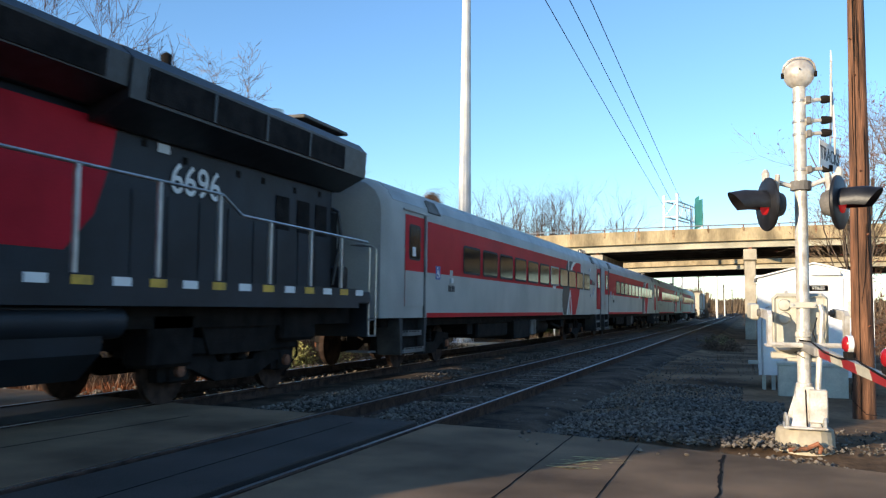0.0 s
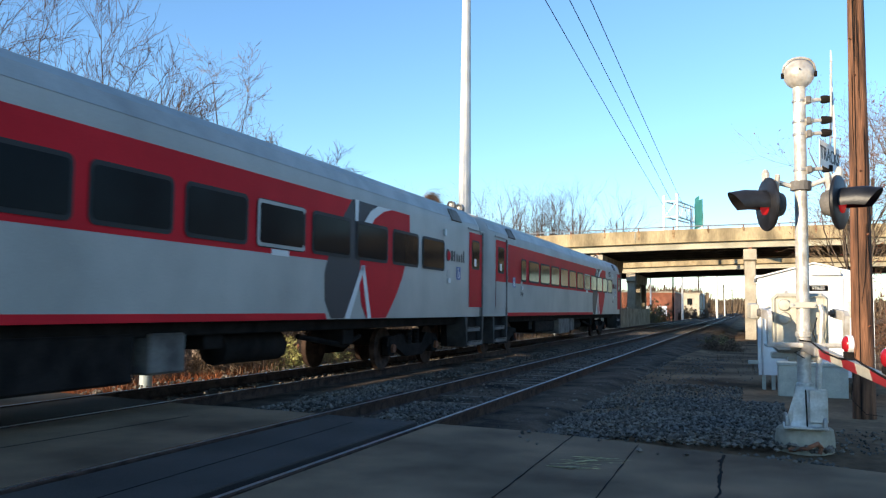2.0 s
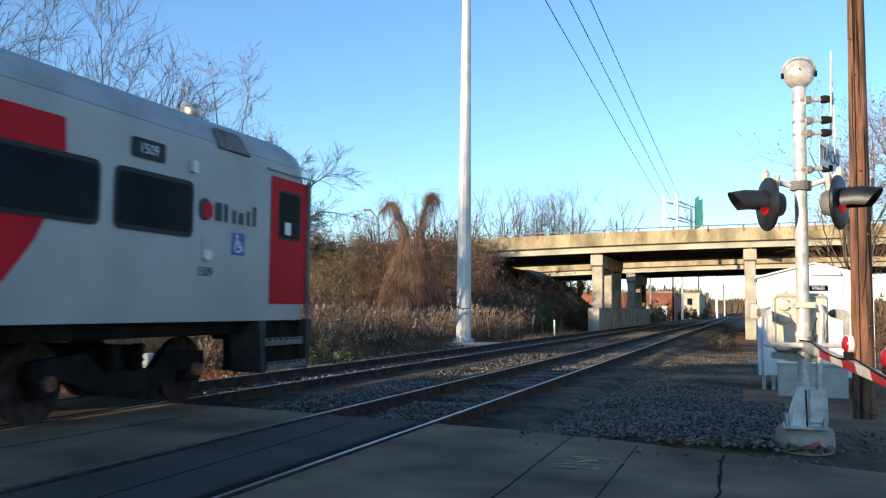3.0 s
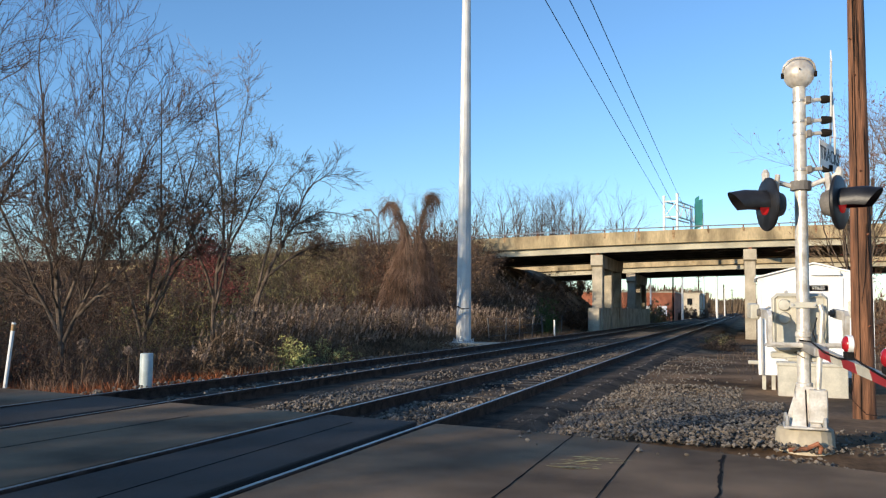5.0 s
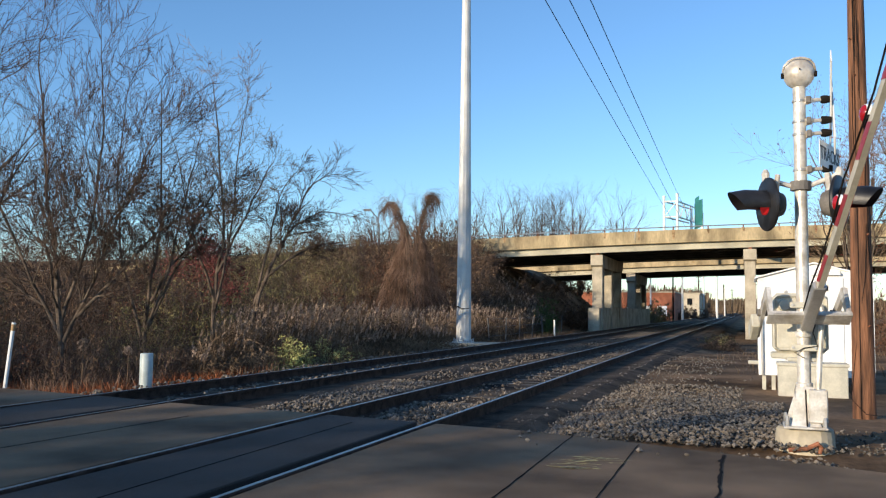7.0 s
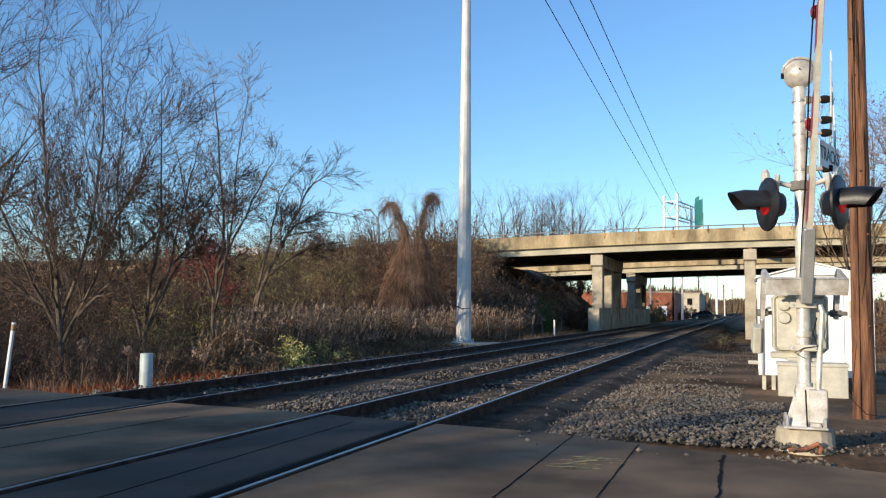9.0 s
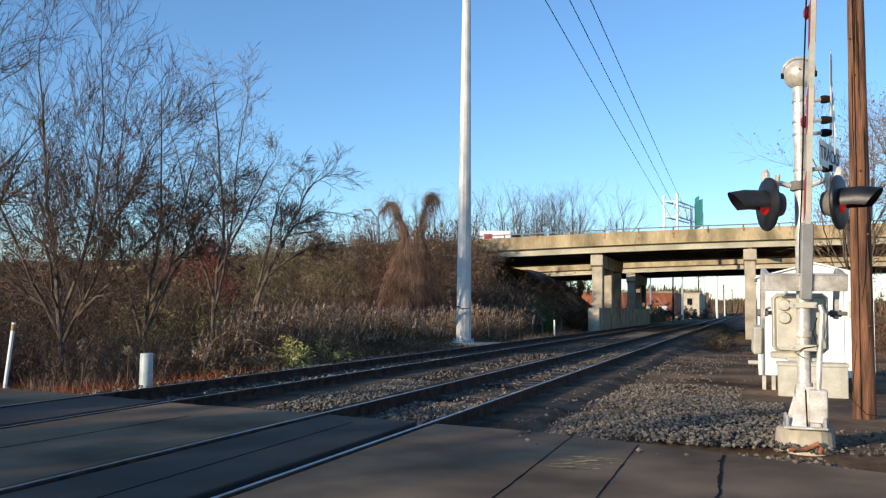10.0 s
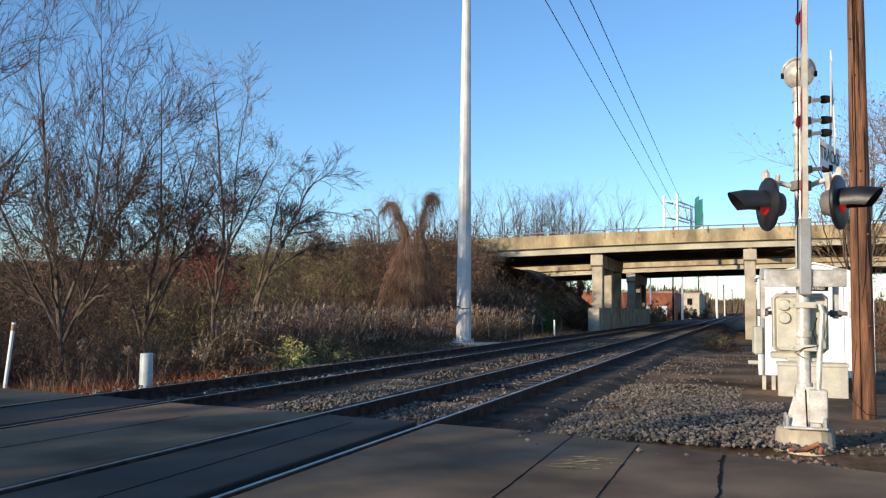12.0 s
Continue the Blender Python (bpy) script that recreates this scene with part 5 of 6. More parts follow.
def shaped_tree(name, base, stems, seed, label, radius=0.1, bark=BARK, twig=TWIG, levels=4, kids=(7, 5, 4), reach=0.3, fan=0.62, rise=0.1, low=0.34, leaves=None, leaf_n=0):
    """A bare tree whose main stems follow given curves (metres along the road's far verge, and height); the rest forks by chance in all directions."""
    rnd = random.Random(seed)
    limbs, twigs, lv = Mesh(), Mesh(), Mesh()
    along, away = Vector((0.9425, 0.334, 0)), Vector((-0.334, 0.9425, 0))
    tips = []

    def twig_on(p, d, ln, r, lev):
        n = 4 if lev == 0 else 3 if lev == 1 else 2
        pts = [p.copy()]
        for i in range(n):
            d = (d + rand_dir(rnd) * 0.2 + Vector((0, 0, rise))).normalized()
            p = p + d * (ln / n)
            pts.append(p.copy())
        radii = [max(r * (1 - 0.65 * i / n), 0.0045) for i in range(n + 1)]
        (limbs if lev == 0 else twigs).tube(pts, radii, 5 if lev == 0 else 3, cap=False)
        if lev >= levels - 1:
            tips.append(pts[-1])
            return
        k = kids[min(lev, len(kids) - 1)]
        for i in range(k):
            j = min(n, 1 + int(n * (i + rnd.random()) / k))
            dd = (pts[j] - pts[j - 1]).normalized()
            side = dd.cross(rand_dir(rnd)).normalized()
            a = rnd.uniform(0.6, 1.2) * fan
            twig_on(pts[j], dd * math.cos(a) + side * math.sin(a), ln * rnd.uniform(0.42, 0.7), radii[j] * 0.62, lev + 1)

    for si, path in enumerate(stems):
        depth = 0.0 if si == 0 else rnd.uniform(-0.22, 0.22)
        ctrl = [along * x + away * depth * (z - path[0][1]) + Vector((0, 0, z - (0.25 if z == 0 else 0))) for x, z in path]
        pts = []
        for i in range(len(ctrl) - 1):
            p0, p1, p2, p3 = ctrl[max(i - 1, 0)], ctrl[i], ctrl[i + 1], ctrl[min(i + 2, len(ctrl) - 1)]
            for m in range(4):
                t = m / 4
                pts.append(0.5 * ((2 * p1) + (p2 - p0) * t + (2 * p0 - 5 * p1 + 4 * p2 - p3) * t * t + (3 * p1 - p0 - 3 * p2 + p3) * t * t * t))
        pts.append(ctrl[-1])
        pts = [q + rand_dir(rnd) * 0.04 * min(1, i / 3) for i, q in enumerate(pts)]
        r0 = radius * (1 if si == 0 else 0.62)
        n = len(pts) - 1
        radii = [r0 * (1 - 0.86 * (i / n) ** 0.8) for i in range(n + 1)]
        limbs.tube(pts, radii, 8, cap=False)
        total = sum((pts[i + 1] - pts[i]).length for i in range(n))
        start = int(n * (low + 0.12 if si == 0 else low))
        for i in range(start, n + 1):
            for _ in range(2 if i < n else 4):
                d = (pts[i] - pts[i - 1]).normalized()
                side = d.cross(rand_dir(rnd)).normalized()
                a = rnd.uniform(0.45, 1.1) * (0.5 if i == n else 1)
                twig_on(pts[i], d * math.cos(a) + side * math.sin(a), total * reach * rnd.uniform(0.45, 1.0) * (1.1 - 0.55 * i / n), max(radii[i] * 0.55, 0.008), 1 if i > n * 0.55 else 0)
    t = thing(name, base, label, "tree")
    part("trunk", limbs, bark, t, smooth=True)
    part("crown", twigs, twig, t, "fine bare twigs")
    if leaves:
        for _ in range(leaf_n):
            leaf(lv, rnd.choice(tips) + rand_dir(rnd) * 0.15, rnd.uniform(0.03, 0.07), rnd)
        part("foliage", lv, leaves, t, "last withered leaves")
    return t


# the large bare trees beside the road
bare_tree("bare_tree", on_ground(-21.2, 16.0), 13.5, 11, "tall bare grey-brown tree with upswept branches", (0.05, 0.0), 2, fan=0.58, kids=(6, 6, 5, 4), radius=0.14)
shaped_tree("bare_tree", on_ground(-15.6, 16.6), [[(0, 0), (-0.2, 2.5), (-0.6, 5), (-0.9, 8.4)], [(-0.1, 1.4), (0.5, 4), (0.6, 6.4), (0.4, 8.6)], [(0, 1), (0.9, 3), (1.7, 5), (2.5, 6.4)], [(0, 1), (-1.0, 3), (-1.9, 5.5), (-2.3, 7.8)], [(0.3, 1.6), (1.4, 2.8), (2.6, 3.9), (3.6, 4.2)]],
            21, "tall many-stemmed bare tree with dense grey-brown twigs", radius=0.085, kids=(7, 6, 4), fan=0.65, reach=0.32, low=0.2)
shaped_tree("bare_tree", on_ground(-14.9, 18.6), [[(0, 0), (0.1, 2), (0.4, 4.2), (0.3, 7.6)], [(0, 1), (0.7, 3), (1.2, 5.2), (1.5, 6.6)], [(0.1, 1.2), (0.9, 3.2), (1.6, 4.9), (2.3, 5.3)], [(0, 1), (-0.5, 3), (-0.6, 5.5), (-0.3, 7.6)], [(0.2, 2), (0.9, 3.2), (1.6, 3.6), (2.3, 3.2)]],
            22, "bare tree with branches drooping over the reeds", radius=0.075, rise=0.05, fan=0.6, kids=(6, 5, 4), reach=0.24)
bare_tree("bare_tree", on_ground(-22.5, 19.5), 12.5, 23, "tall bare tree at the edge of the thicket", (-0.05, 0.0), 2, fan=0.58, kids=(6, 5, 5, 4), radius=0.12)
shaped_tree("bare_tree", on_ground(-17.1, 25.0), [[(0, 0), (0, 2.3), (0.25, 4.4), (0, 7.2), (-0.3, 9.6)], [(0, 1.6), (0.5, 4), (0.8, 6.5), (1.2, 9.0)], [(0, 2), (-0.6, 4), (-1.0, 6), (-1.35, 7.6)], [(0.1, 3), (0.9, 4.6), (1.7, 6.2), (2.1, 7.0)]],
            23, "slender bare pale-twigged tree with several upright stems", radius=0.09, twig=PALE_HAZE_TWIG, reach=0.25, fan=0.85, rise=0.06)
shaped_tree("bare_tree", on_ground(-16.2, 25.3), [[(0, 0), (0.6, 2.3), (1.15, 3.6), (1.7, 4.8), (2.3, 6.0), (3.1, 6.4)], [(1.15, 3.5), (1.7, 4.5), (2.6, 5.05), (3.6, 4.95)], [(0.4, 1.8), (0.9, 4.0), (1.2, 5.6), (1.9, 6.6)], [(0.8, 2.8), (1.9, 3.6), (3.0, 4.0), (3.9, 3.7)]],
            24, "bare tree with long branches arching over the reeds", radius=0.09, rise=0.0, reach=0.2)
bare_tree("bare_tree", on_ground(-22.7, 32.0), 6.2, 41, "bare tree with the last wine-red leaves", (0, 0), 2, fan=0.55, kids=(6, 6, 5, 4), leaves=LEAF_WINE, leaf_n=7000)
bare_tree("bare_tree", on_ground(-22.4, 45.0), 5.6, 47, "pale bare tree at the top of the thicket", (0, 0), 4, fan=0.5, kids=(6, 6, 5, 4), twig=PALE_HAZE_TWIG, leaves=LEAF_OLIVE, leaf_n=3500)


def vine_tree():
    """A dead tree wrapped to the top in hanging vines, with two drooping horns."""
    rnd = random.Random(77)
    core, vines = Mesh(), Mesh()
    t = thing("vine_covered_tree", on_ground(-18.0, 45.5), "dead tree smothered in drooping brown vines", "tree")
    for sx, top, tipx in ((-1, 7.9, -1.85), (1, 8.3, 1.5)):
        core.tube([(0, 0, -0.3), (sx * 0.1, 0, 3), (sx * 0.35, 0, 6), (sx * 0.75, 0, top - 1.0), (tipx * 0.75, 0, top - 0.2)], [0.2, 0.16, 0.11, 0.07, 0.03], 7)
        curve = [Vector((sx * 0.25, 0, 5.4)), Vector((sx * 0.5, 0, top - 1.5)), Vector((tipx * 0.5, 0, top - 0.4)), Vector((tipx * 0.75, 0, top - 0.1)), Vector((tipx, 0, top - 0.6))]
        for i in range(520):
            u = rnd.random() * 3.99
            j = int(u)
            p = curve[j].lerp(curve[j + 1], u - j) + rand_dir(rnd) * rnd.random() * 0.26
            ln = abs(rnd.gauss(0.4, 0.45)) * (1.5 if u < 2.5 else 1.0)
            e = p + Vector((rnd.gauss(0.1 * sx, 0.22), rnd.gauss(0, 0.22), -ln))
            vines.tube([p, (p + e) / 2 + Vector((sx * 0.08, 0, 0.1 * ln)) + rand_dir(rnd) * 0.08, e], [0.009, 0.008, 0.004], 3, cap=False)
        for i in range(60):
            p = curve[rnd.randint(1, 3)] + rand_dir(rnd) * 0.3
            d = Vector((rnd.gauss(0.5 * sx, 0.5), rnd.gauss(0, 0.4), rnd.uniform(-0.2, 0.5)))
            vines.tube([p, p + d * 0.6, p + d + Vector((0, 0, -0.5))], [0.008, 0.006, 0.003], 3, cap=False)
    for i in range(9000):
        z = 6.6 * (1 - math.sqrt(rnd.random()) * 0.97)
        r = 0.35 + 2.3 * (1 - z / 6.8) ** 1.15
        a = rnd.uniform(0, 6.28)
        k = r * rnd.uniform(0.55, 1.05) * (1 + 0.25 * noise.noise(Vector((a * 1.5, z, 2))))
        p = Vector((math.cos(a) * k, math.sin(a) * k, z))
        e = p + Vector((math.cos(a) * 0.25 + rnd.uniform(-0.2, 0.2), math.sin(a) * 0.25 + rnd.uniform(-0.2, 0.2), -rnd.uniform(0.25, 0.9)))
        vines.tube([p, (p + e) / 2 + rand_dir(rnd) * 0.12, e], [0.008, 0.007, 0.004], 3, cap=False)
    part("trunk", core, BARK, t)
    part("vine_cover", vines, VINE, t, "dry hanging brown vines")


vine_tree()

# thicket along the left of the line, up to the overpass
rnd_t = random.Random(3)
MIX = ((LEAF_BROWN, TWIG, "dense brown winter thicket"), (LEAF_RUST, TWIG, "rust-brown overgrown winter bush"), (LEAF_OLIVE, BARK, "olive-leaved overgrown trackside bush"), (LEAF_BROWN, BARK, "dark tangled bare winter bush"))
for i, (x, y, r, h, k) in enumerate([(-16.8, 15.0, 1.7, 2.4, 3), (-19.5, 14.5, 2.0, 3.4, 2), (-22.5, 14.0, 2.2, 3.6, 3), (-25.5, 16.0, 2.6, 4.2, 0), (-19.0, 20.0, 2.2, 3.3, 0), (-22.0, 22.5, 2.4, 3.8, 3),
                                     (-15.5, 19.5, 1.4, 1.7, 3), (-26.5, 22.0, 2.6, 4.4, 2), (-20.5, 27.5, 2.4, 3.6, 2), (-24.0, 31.0, 2.6, 4.0, 1), (-28.5, 28.5, 3.0, 5.2, 0), (-20.0, 33.0, 2.2, 3.4, 0),
                                     (-23.5, 37.0, 2.6, 4.0, 2), (-27.5, 36.0, 3.0, 5.0, 3), (-32.5, 35.0, 3.2, 6.0, 0), (-19.5, 39.5, 2.2, 3.4, 1), (-22.5, 42.5, 2.6, 4.2, 2), (-27.0, 43.5, 3.0, 5.0, 2), (-32.0, 43.0, 3.4, 5.6, 0),
                                     (-16.3, 49.0, 2.4, 3.0, 3), (-20.5, 50.5, 2.8, 3.9, 1), (-25.0, 50.0, 3.2, 4.4, 3), (-30.0, 50.5, 3.4, 4.6, 2), (-36.0, 48.0, 3.8, 5.6, 0), (-16.6, 53.5, 1.8, 2.4, 3),
                                     (-18.3, 55.0, 2.8, 3.4, 0), (-22.8, 56.5, 3.0, 3.6, 3), (-27.5, 57.0, 3.2, 3.6, 1), (-33.0, 57.0, 3.4, 3.6, 0), (-15.4, 58.5, 1.8, 2.2, 0), (-18.8, 60.0, 2.2, 2.2, 3), (-38.5, 40.0, 3.6, 7.0, 3), (-40.0, 55.0, 4.0, 5.0, 0)]):
    mt, sm, lb = MIX[k]
    bush("thicket_bush", on_ground(x, y), r * 1.15, r * 1.1, h, int(2200 + 800 * r * h), 100 + i, mt, sm, lb, size=0.038 if y < 26 else 0.056, stems=int(60 + 30 * r))
for i, (x, y, r, h, k) in enumerate([(-13.2, 66.0, 1.6, 1.8, 3), (-16.0, 68.0, 2.2, 2.2, 0), (-14.0, 72.0, 1.8, 2.0, 3), (-19.5, 66.0, 2.6, 2.4, 3), (-13.0, 78.0, 1.6, 2.0, 0), (-16.5, 79.0, 2.4, 2.6, 3), (-13.5, 85.0, 1.8, 2.2, 3), (-17.0, 90.0, 2.6, 2.6, 0), (-13.6, 95.0, 2.0, 2.6, 3),
                                     (-20.5, 58.5, 2.4, 3.4, 3), (-23.5, 53.5, 2.8, 4.2, 0), (-26.5, 54.5, 3.0, 4.4, 3), (-29.8, 53.0, 3.0, 4.6, 2), (-33.5, 51.5, 3.2, 5.0, 0), (-37.5, 52.5, 3.4, 5.0, 3), (-42.5, 50.0, 3.6, 6.0, 0), (-47.0, 47.0, 3.8, 7.0, 3), (-42.0, 44.0, 3.6, 7.0, 0), (-21.3, 54.6, 2.4, 3.8, 0), (-17.0, 52.4, 2.2, 3.4, 3), (-30.5, 39.5, 3.0, 5.6, 2), (-34.0, 30.5, 3.4, 6.0, 3), (-29.0, 21.0, 3.0, 5.6, 3), (-31.5, 25.0, 3.0, 6.0, 0), (-14.2, 65.0, 1.8, 2.6, 3), (-15.2, 63.0, 1.6, 2.4, 0), (-12.6, 69.0, 1.2, 1.6, 3), (-12.4, 74.0, 1.2, 1.6, 0), (-15.8, 46.0, 1.8, 2.2, 0), (-14.4, 50.0, 1.5, 1.6, 3)]):
    mt, sm, lb = MIX[k]
    bush("thicket_bush", on_ground(x, y), r * 1.2, r * 1.15, h, int(2000 + 600 * r * h), 200 + i, mt, sm, lb, size=0.066, stems=int(40 + 20 * r), twiggy=0.25)
for i, (x, y, r, h, mt, lb) in enumerate([(-13.3, 14.6, 0.9, 1.3, LEAF_BROWN, "tangled dry brush beside the track"), (-14.8, 14.0, 1.1, 1.9, LEAF_RUST, "rust-brown tangled dry brush"), (-16.3, 13.6, 1.3, 2.3, LEAF_BROWN, "tall tangled dry brush"),
                                          (-12.5, 16.0, 0.9, 1.2, LEAF_BROWN, "low tangled dry brush among the reeds"), (-13.9, 17.2, 1.1, 1.6, LEAF_OLIVE, "olive-green bush among the dry brush"), (-17.6, 15.2, 1.3, 2.6, LEAF_OLIVE, "yellow-green leaved bush at the verge"), (-18.2, 12.6, 1.2, 2.0, LEAF_BROWN, "tangled dry brush at the road's edge")]):
    bush("dry_brush", on_ground(x, y), r, r, h, int(2600 * r * h), 600 + i, mt, TWIG, lb, size=0.026, stems=int(110 * r), twiggy=1.0, top=0.4)
bush("evergreen_shrub", on_ground(-12.4, 54.5), 0.9, 0.9, 2.9, 9000, 300, LEAF_GREEN, BARK, "dark green evergreen shrub under the overpass", size=0.06, top=0.85)
bush("green_shrub", on_ground(-10.95, 19.3), 0.6, 0.5, 1.05, 6500, 301, LEAF_BRIGHT, REED, "bright yellow-green shrub beside the reeds", size=0.034, stems=40)
bush("green_shrub", on_ground(-11.3, 21.6), 1.5, 1.0, 1.1, 7000, 302, LEAF_BRIGHT, REED, "sparse pale green weeds among the reeds", size=0.022, stems=60)
bush("green_shrub", on_ground(-11.6, 23.0), 1.0, 0.9, 1.0, 3600, 303, LEAF_BRIGHT, REED, "sparse pale green weeds among the reeds", size=0.022, stems=50)
bush("trackside_bush", on_ground(-1.2, 40.0), 1.1, 2.2, 0.7, 1400, 304, LEAF_BROWN, TWIG, "low dead brush beside the ballast", size=0.05, stems=120)
bush("trackside_bush", on_ground(-1.5, 46.0), 1.0, 2.6, 0.8, 1400, 305, LEAF_OLIVE, TWIG, "low dead brush beside the ballast", size=0.05, stems=120)


def reeds():
    rnd = random.Random(9)
    st, pl = Mesh(), Mesh()
    for _ in range(17000):
        y = 16.4 + 42 * rnd.random() ** 1.25
        x = rnd.uniform(-11.6 - 0.30 * min(max(y - 13, 0.5), 22), -11.2)
        if rnd.random() < 0.3:
            x = rnd.uniform(-14.0, -11.0)
        clump = noise.noise(Vector((x * 0.55, y * 0.4, 8)))
        if y < 21 and x < -11.4 - 0.45 * (y - 15.5):
            continue
        if y > 38 and x > -12.2:
            continue
        if clump < -0.28 and rnd.random() < 0.75:
            continue
        edge = smooth01((-10.9 - x) / 2.0) * (0.6 + 0.4 * smooth01((y - 15) / 6))
        h = (0.4 + 1.05 * edge) * rnd.uniform(0.55, 1.2) * (1 + 0.25 * clump)
        z = ground_z(x, y)
        lx, ly = rnd.gauss(0.05, 0.12) * h, rnd.gauss(0, 0.12) * h
        w = rnd.uniform(0.004, 0.009)
        t = rnd.uniform(0, 3.14)
        c, s = math.cos(t) * w, math.sin(t) * w
        st.add([(x - c, y - s, z - 0.05), (x + c, y + s, z - 0.05), (x + lx * 0.4 + c, y + ly * 0.4 + s, z + h * 0.55), (x + lx * 0.4 - c, y + ly * 0.4 - s, z + h * 0.55), (x + lx, y + ly, z + h)], [(0, 1, 2, 3), (3, 2, 4)])
        for _ in range(3):
            q = z + h * rnd.uniform(0.15, 0.8)
            dx, dy = rnd.gauss(0, 0.15), rnd.gauss(0, 0.15)
            st.add([(x, y, q), (x + dx * 0.5 + c, y + dy * 0.5, q + 0.18), (x + dx, y + dy, q + 0.1), (x + dx * 0.5 - c, y + dy * 0.5, q + 0.15)], [(0, 1, 2, 3)])
        if h > 0.6 and rnd.random() < 0.08 + 0.16 * smooth01((y - 17) / 8):
            # a feathery plume that leans with the wind
            ln, lean = rnd.uniform(0.14, 0.26), rnd.uniform(0.02, 0.09)
            for i in range(9):
                u = i / 8
                a = Vector((x + lx + lean * u, y + ly, z + h - 0.03 + ln * u))
                b = rand_dir(rnd) * 0.045 * (1.1 - abs(2 * u - 0.8) * 0.7)
                pl.add([a, a + Vector((b.x, b.y, 0.02)), a + Vector((b.x * 1.3 + 0.01, b.y * 1.3, 0.06)), a + Vector((0, 0.004, 0.05))], [(0, 1, 2, 3)])
    tagged(part("reeds", st, REED), "dry grey-brown reeds along the railway", "reeds", kind="stuff")
    tagged(part("reed_plumes", pl, PLUME), "pale feathery plumes of the reeds", "reeds", kind="stuff")


reeds()


def grass(name, n, x0, x1, y0, y1, h, mat, label, seed):
    rnd = random.Random(seed)
    m = Mesh()
    for _ in range(n):
        x, y = rnd.uniform(x0, x1), rnd.uniform(y0, y1)
        if noise.noise(Vector((x * 0.5, y * 0.5, seed))) < -0.15:
            continue
        z = ground_z(x, y)
        hh, w, t = h * rnd.uniform(0.4, 1.3), rnd.uniform(0.006, 0.014), rnd.uniform(0, 3.14)
        c, s = math.cos(t) * w, math.sin(t) * w
        m.add([(x - c, y - s, z - 0.03), (x + c, y + s, z - 0.03), (x + rnd.gauss(0, 0.4) * hh, y + rnd.gauss(0, 0.4) * hh, z + hh)], [(0, 1, 2)])
    tagged(part(name, m, mat), label, "grass", kind="stuff")


grass("dry_grass", 9000, -16.5, -10.4, 10.8, 17.5, 0.24, REDGRASS, "rust-red dry grass beside the track", 1)
grass("dry_grass", 7000, -26, -11, 10.6, 16, 0.4, VINE, "dry brown weeds at the edge of the thicket", 2)
grass("dry_grass", 5000, -11.6, -10.2, 16, 60, 0.3, REED, "short dry grass beside the ballast", 3)
grass("dry_grass", 2500, -1.0, 5.5, 22, 60, 0.15, REED, "thin dry grass on the dirt track", 4)


def seed_heads():
    for x, y, h in ((-12.3, 13.6, 1.05), (-11.3, 13.7, 0.85), (-13.2, 14.6, 0.9), (-10.9, 15.6, 0.55)):
        rnd = random.Random(int(h * 100))
        t = thing("dead_flower", on_ground(x, y), "dead weed with a round pale seed head", "weed", "seed heads")
        part("stalk", Mesh().tube([(0, 0, 0), (0.02, 0, h * 0.5), (0.0, 0.02, h)], 0.01, 5), REED, t)
        m = Mesh()
        for _ in range(160):
            d = rand_dir(rnd)
            leaf(m, Vector((0, 0, h)) + d * 0.085 * rnd.uniform(0.6, 1.1), 0.03, rnd)
        part("seed_head", m, PLUME, t)


seed_heads()

# fallen pale branch in the thicket
fb = thing("fallen_branch", on_ground(-17.0, 14.0, 1.45), "pale broken branch caught in the thicket", "branch")
part("wood", Mesh().tube([(-0.5, 0, 0.0), (0.1, 0.05, 0.06), (0.8, 0.0, 0.12), (1.0, 0.1, 0.3)], [0.05, 0.06, 0.045, 0.02], 7), PALE_HAZE_TWIG, fb)

# trees at the right of the line
bare_tree("bare_tree", on_ground(4.3, 42.0), 14.0, 64, "bare pale tree behind the signal shed", (0, 0), 3, fan=0.55, kids=(6, 6, 5, 5), leaves=LEAF_WINE, leaf_n=2600, twig=PALE_HAZE_TWIG, radius=0.11)
bare_tree("bare_tree", on_ground(6.3, 33.0), 11.5, 61, "bare tree with a few reddish leaves behind the pole", (-0.05, 0), 3, fan=0.5, kids=(6, 6, 5, 4), leaves=LEAF_RUST, leaf_n=2600, twig=PALE_HAZE_TWIG)
bare_tree("bare_tree", on_ground(8.5, 28.0), 10.5, 62, "bare tree beside the dirt track", (0.0, 0), 3, fan=0.5, kids=(6, 6, 5, 4), twig=PALE_HAZE_TWIG)
right_tree = bare_tree("bare_tree", on_ground(13.0, 18.0), 12.0, 63, "bare tree on the near side of the line", (0, 0), 3, fan=0.55, kids=(5, 5, 4, 4), leaves=LEAF_BROWN, leaf_n=1200)
for i, (x, y, a) in enumerate(((14, 27, 80), (17, 37, 130), (15, 58, 75))):
    copy_thing(right_tree, pose(x, y, ground_z(x, y), 0, 0, a))
for i, (x, y, r, h, k) in enumerate([(5.2, 36.5, 1.6, 3.0, 1), (7.2, 33.5, 1.8, 3.4, 1), (8.3, 30.5, 1.6, 2.8, 2), (4.6, 44.0, 2.0, 3.6, 1), (8.2, 42.0, 2.4, 4.2, 0), (13, 22, 2.6, 4.5, 0), (14, 14, 2.8, 5.0, 3), (13, 32, 2.8, 5.0, 1), (12, 50, 3.0, 5.0, 0), (11, 27, 2.2, 3.8, 1)]):
    mt, sm, lb = MIX[k]
    bush("thicket_bush", on_ground(x, y), r * 1.2, r * 1.2, h, int(1500 + 500 * r * h), 400 + i, mt, sm, lb, size=0.055, stems=int(40 + 22 * r))

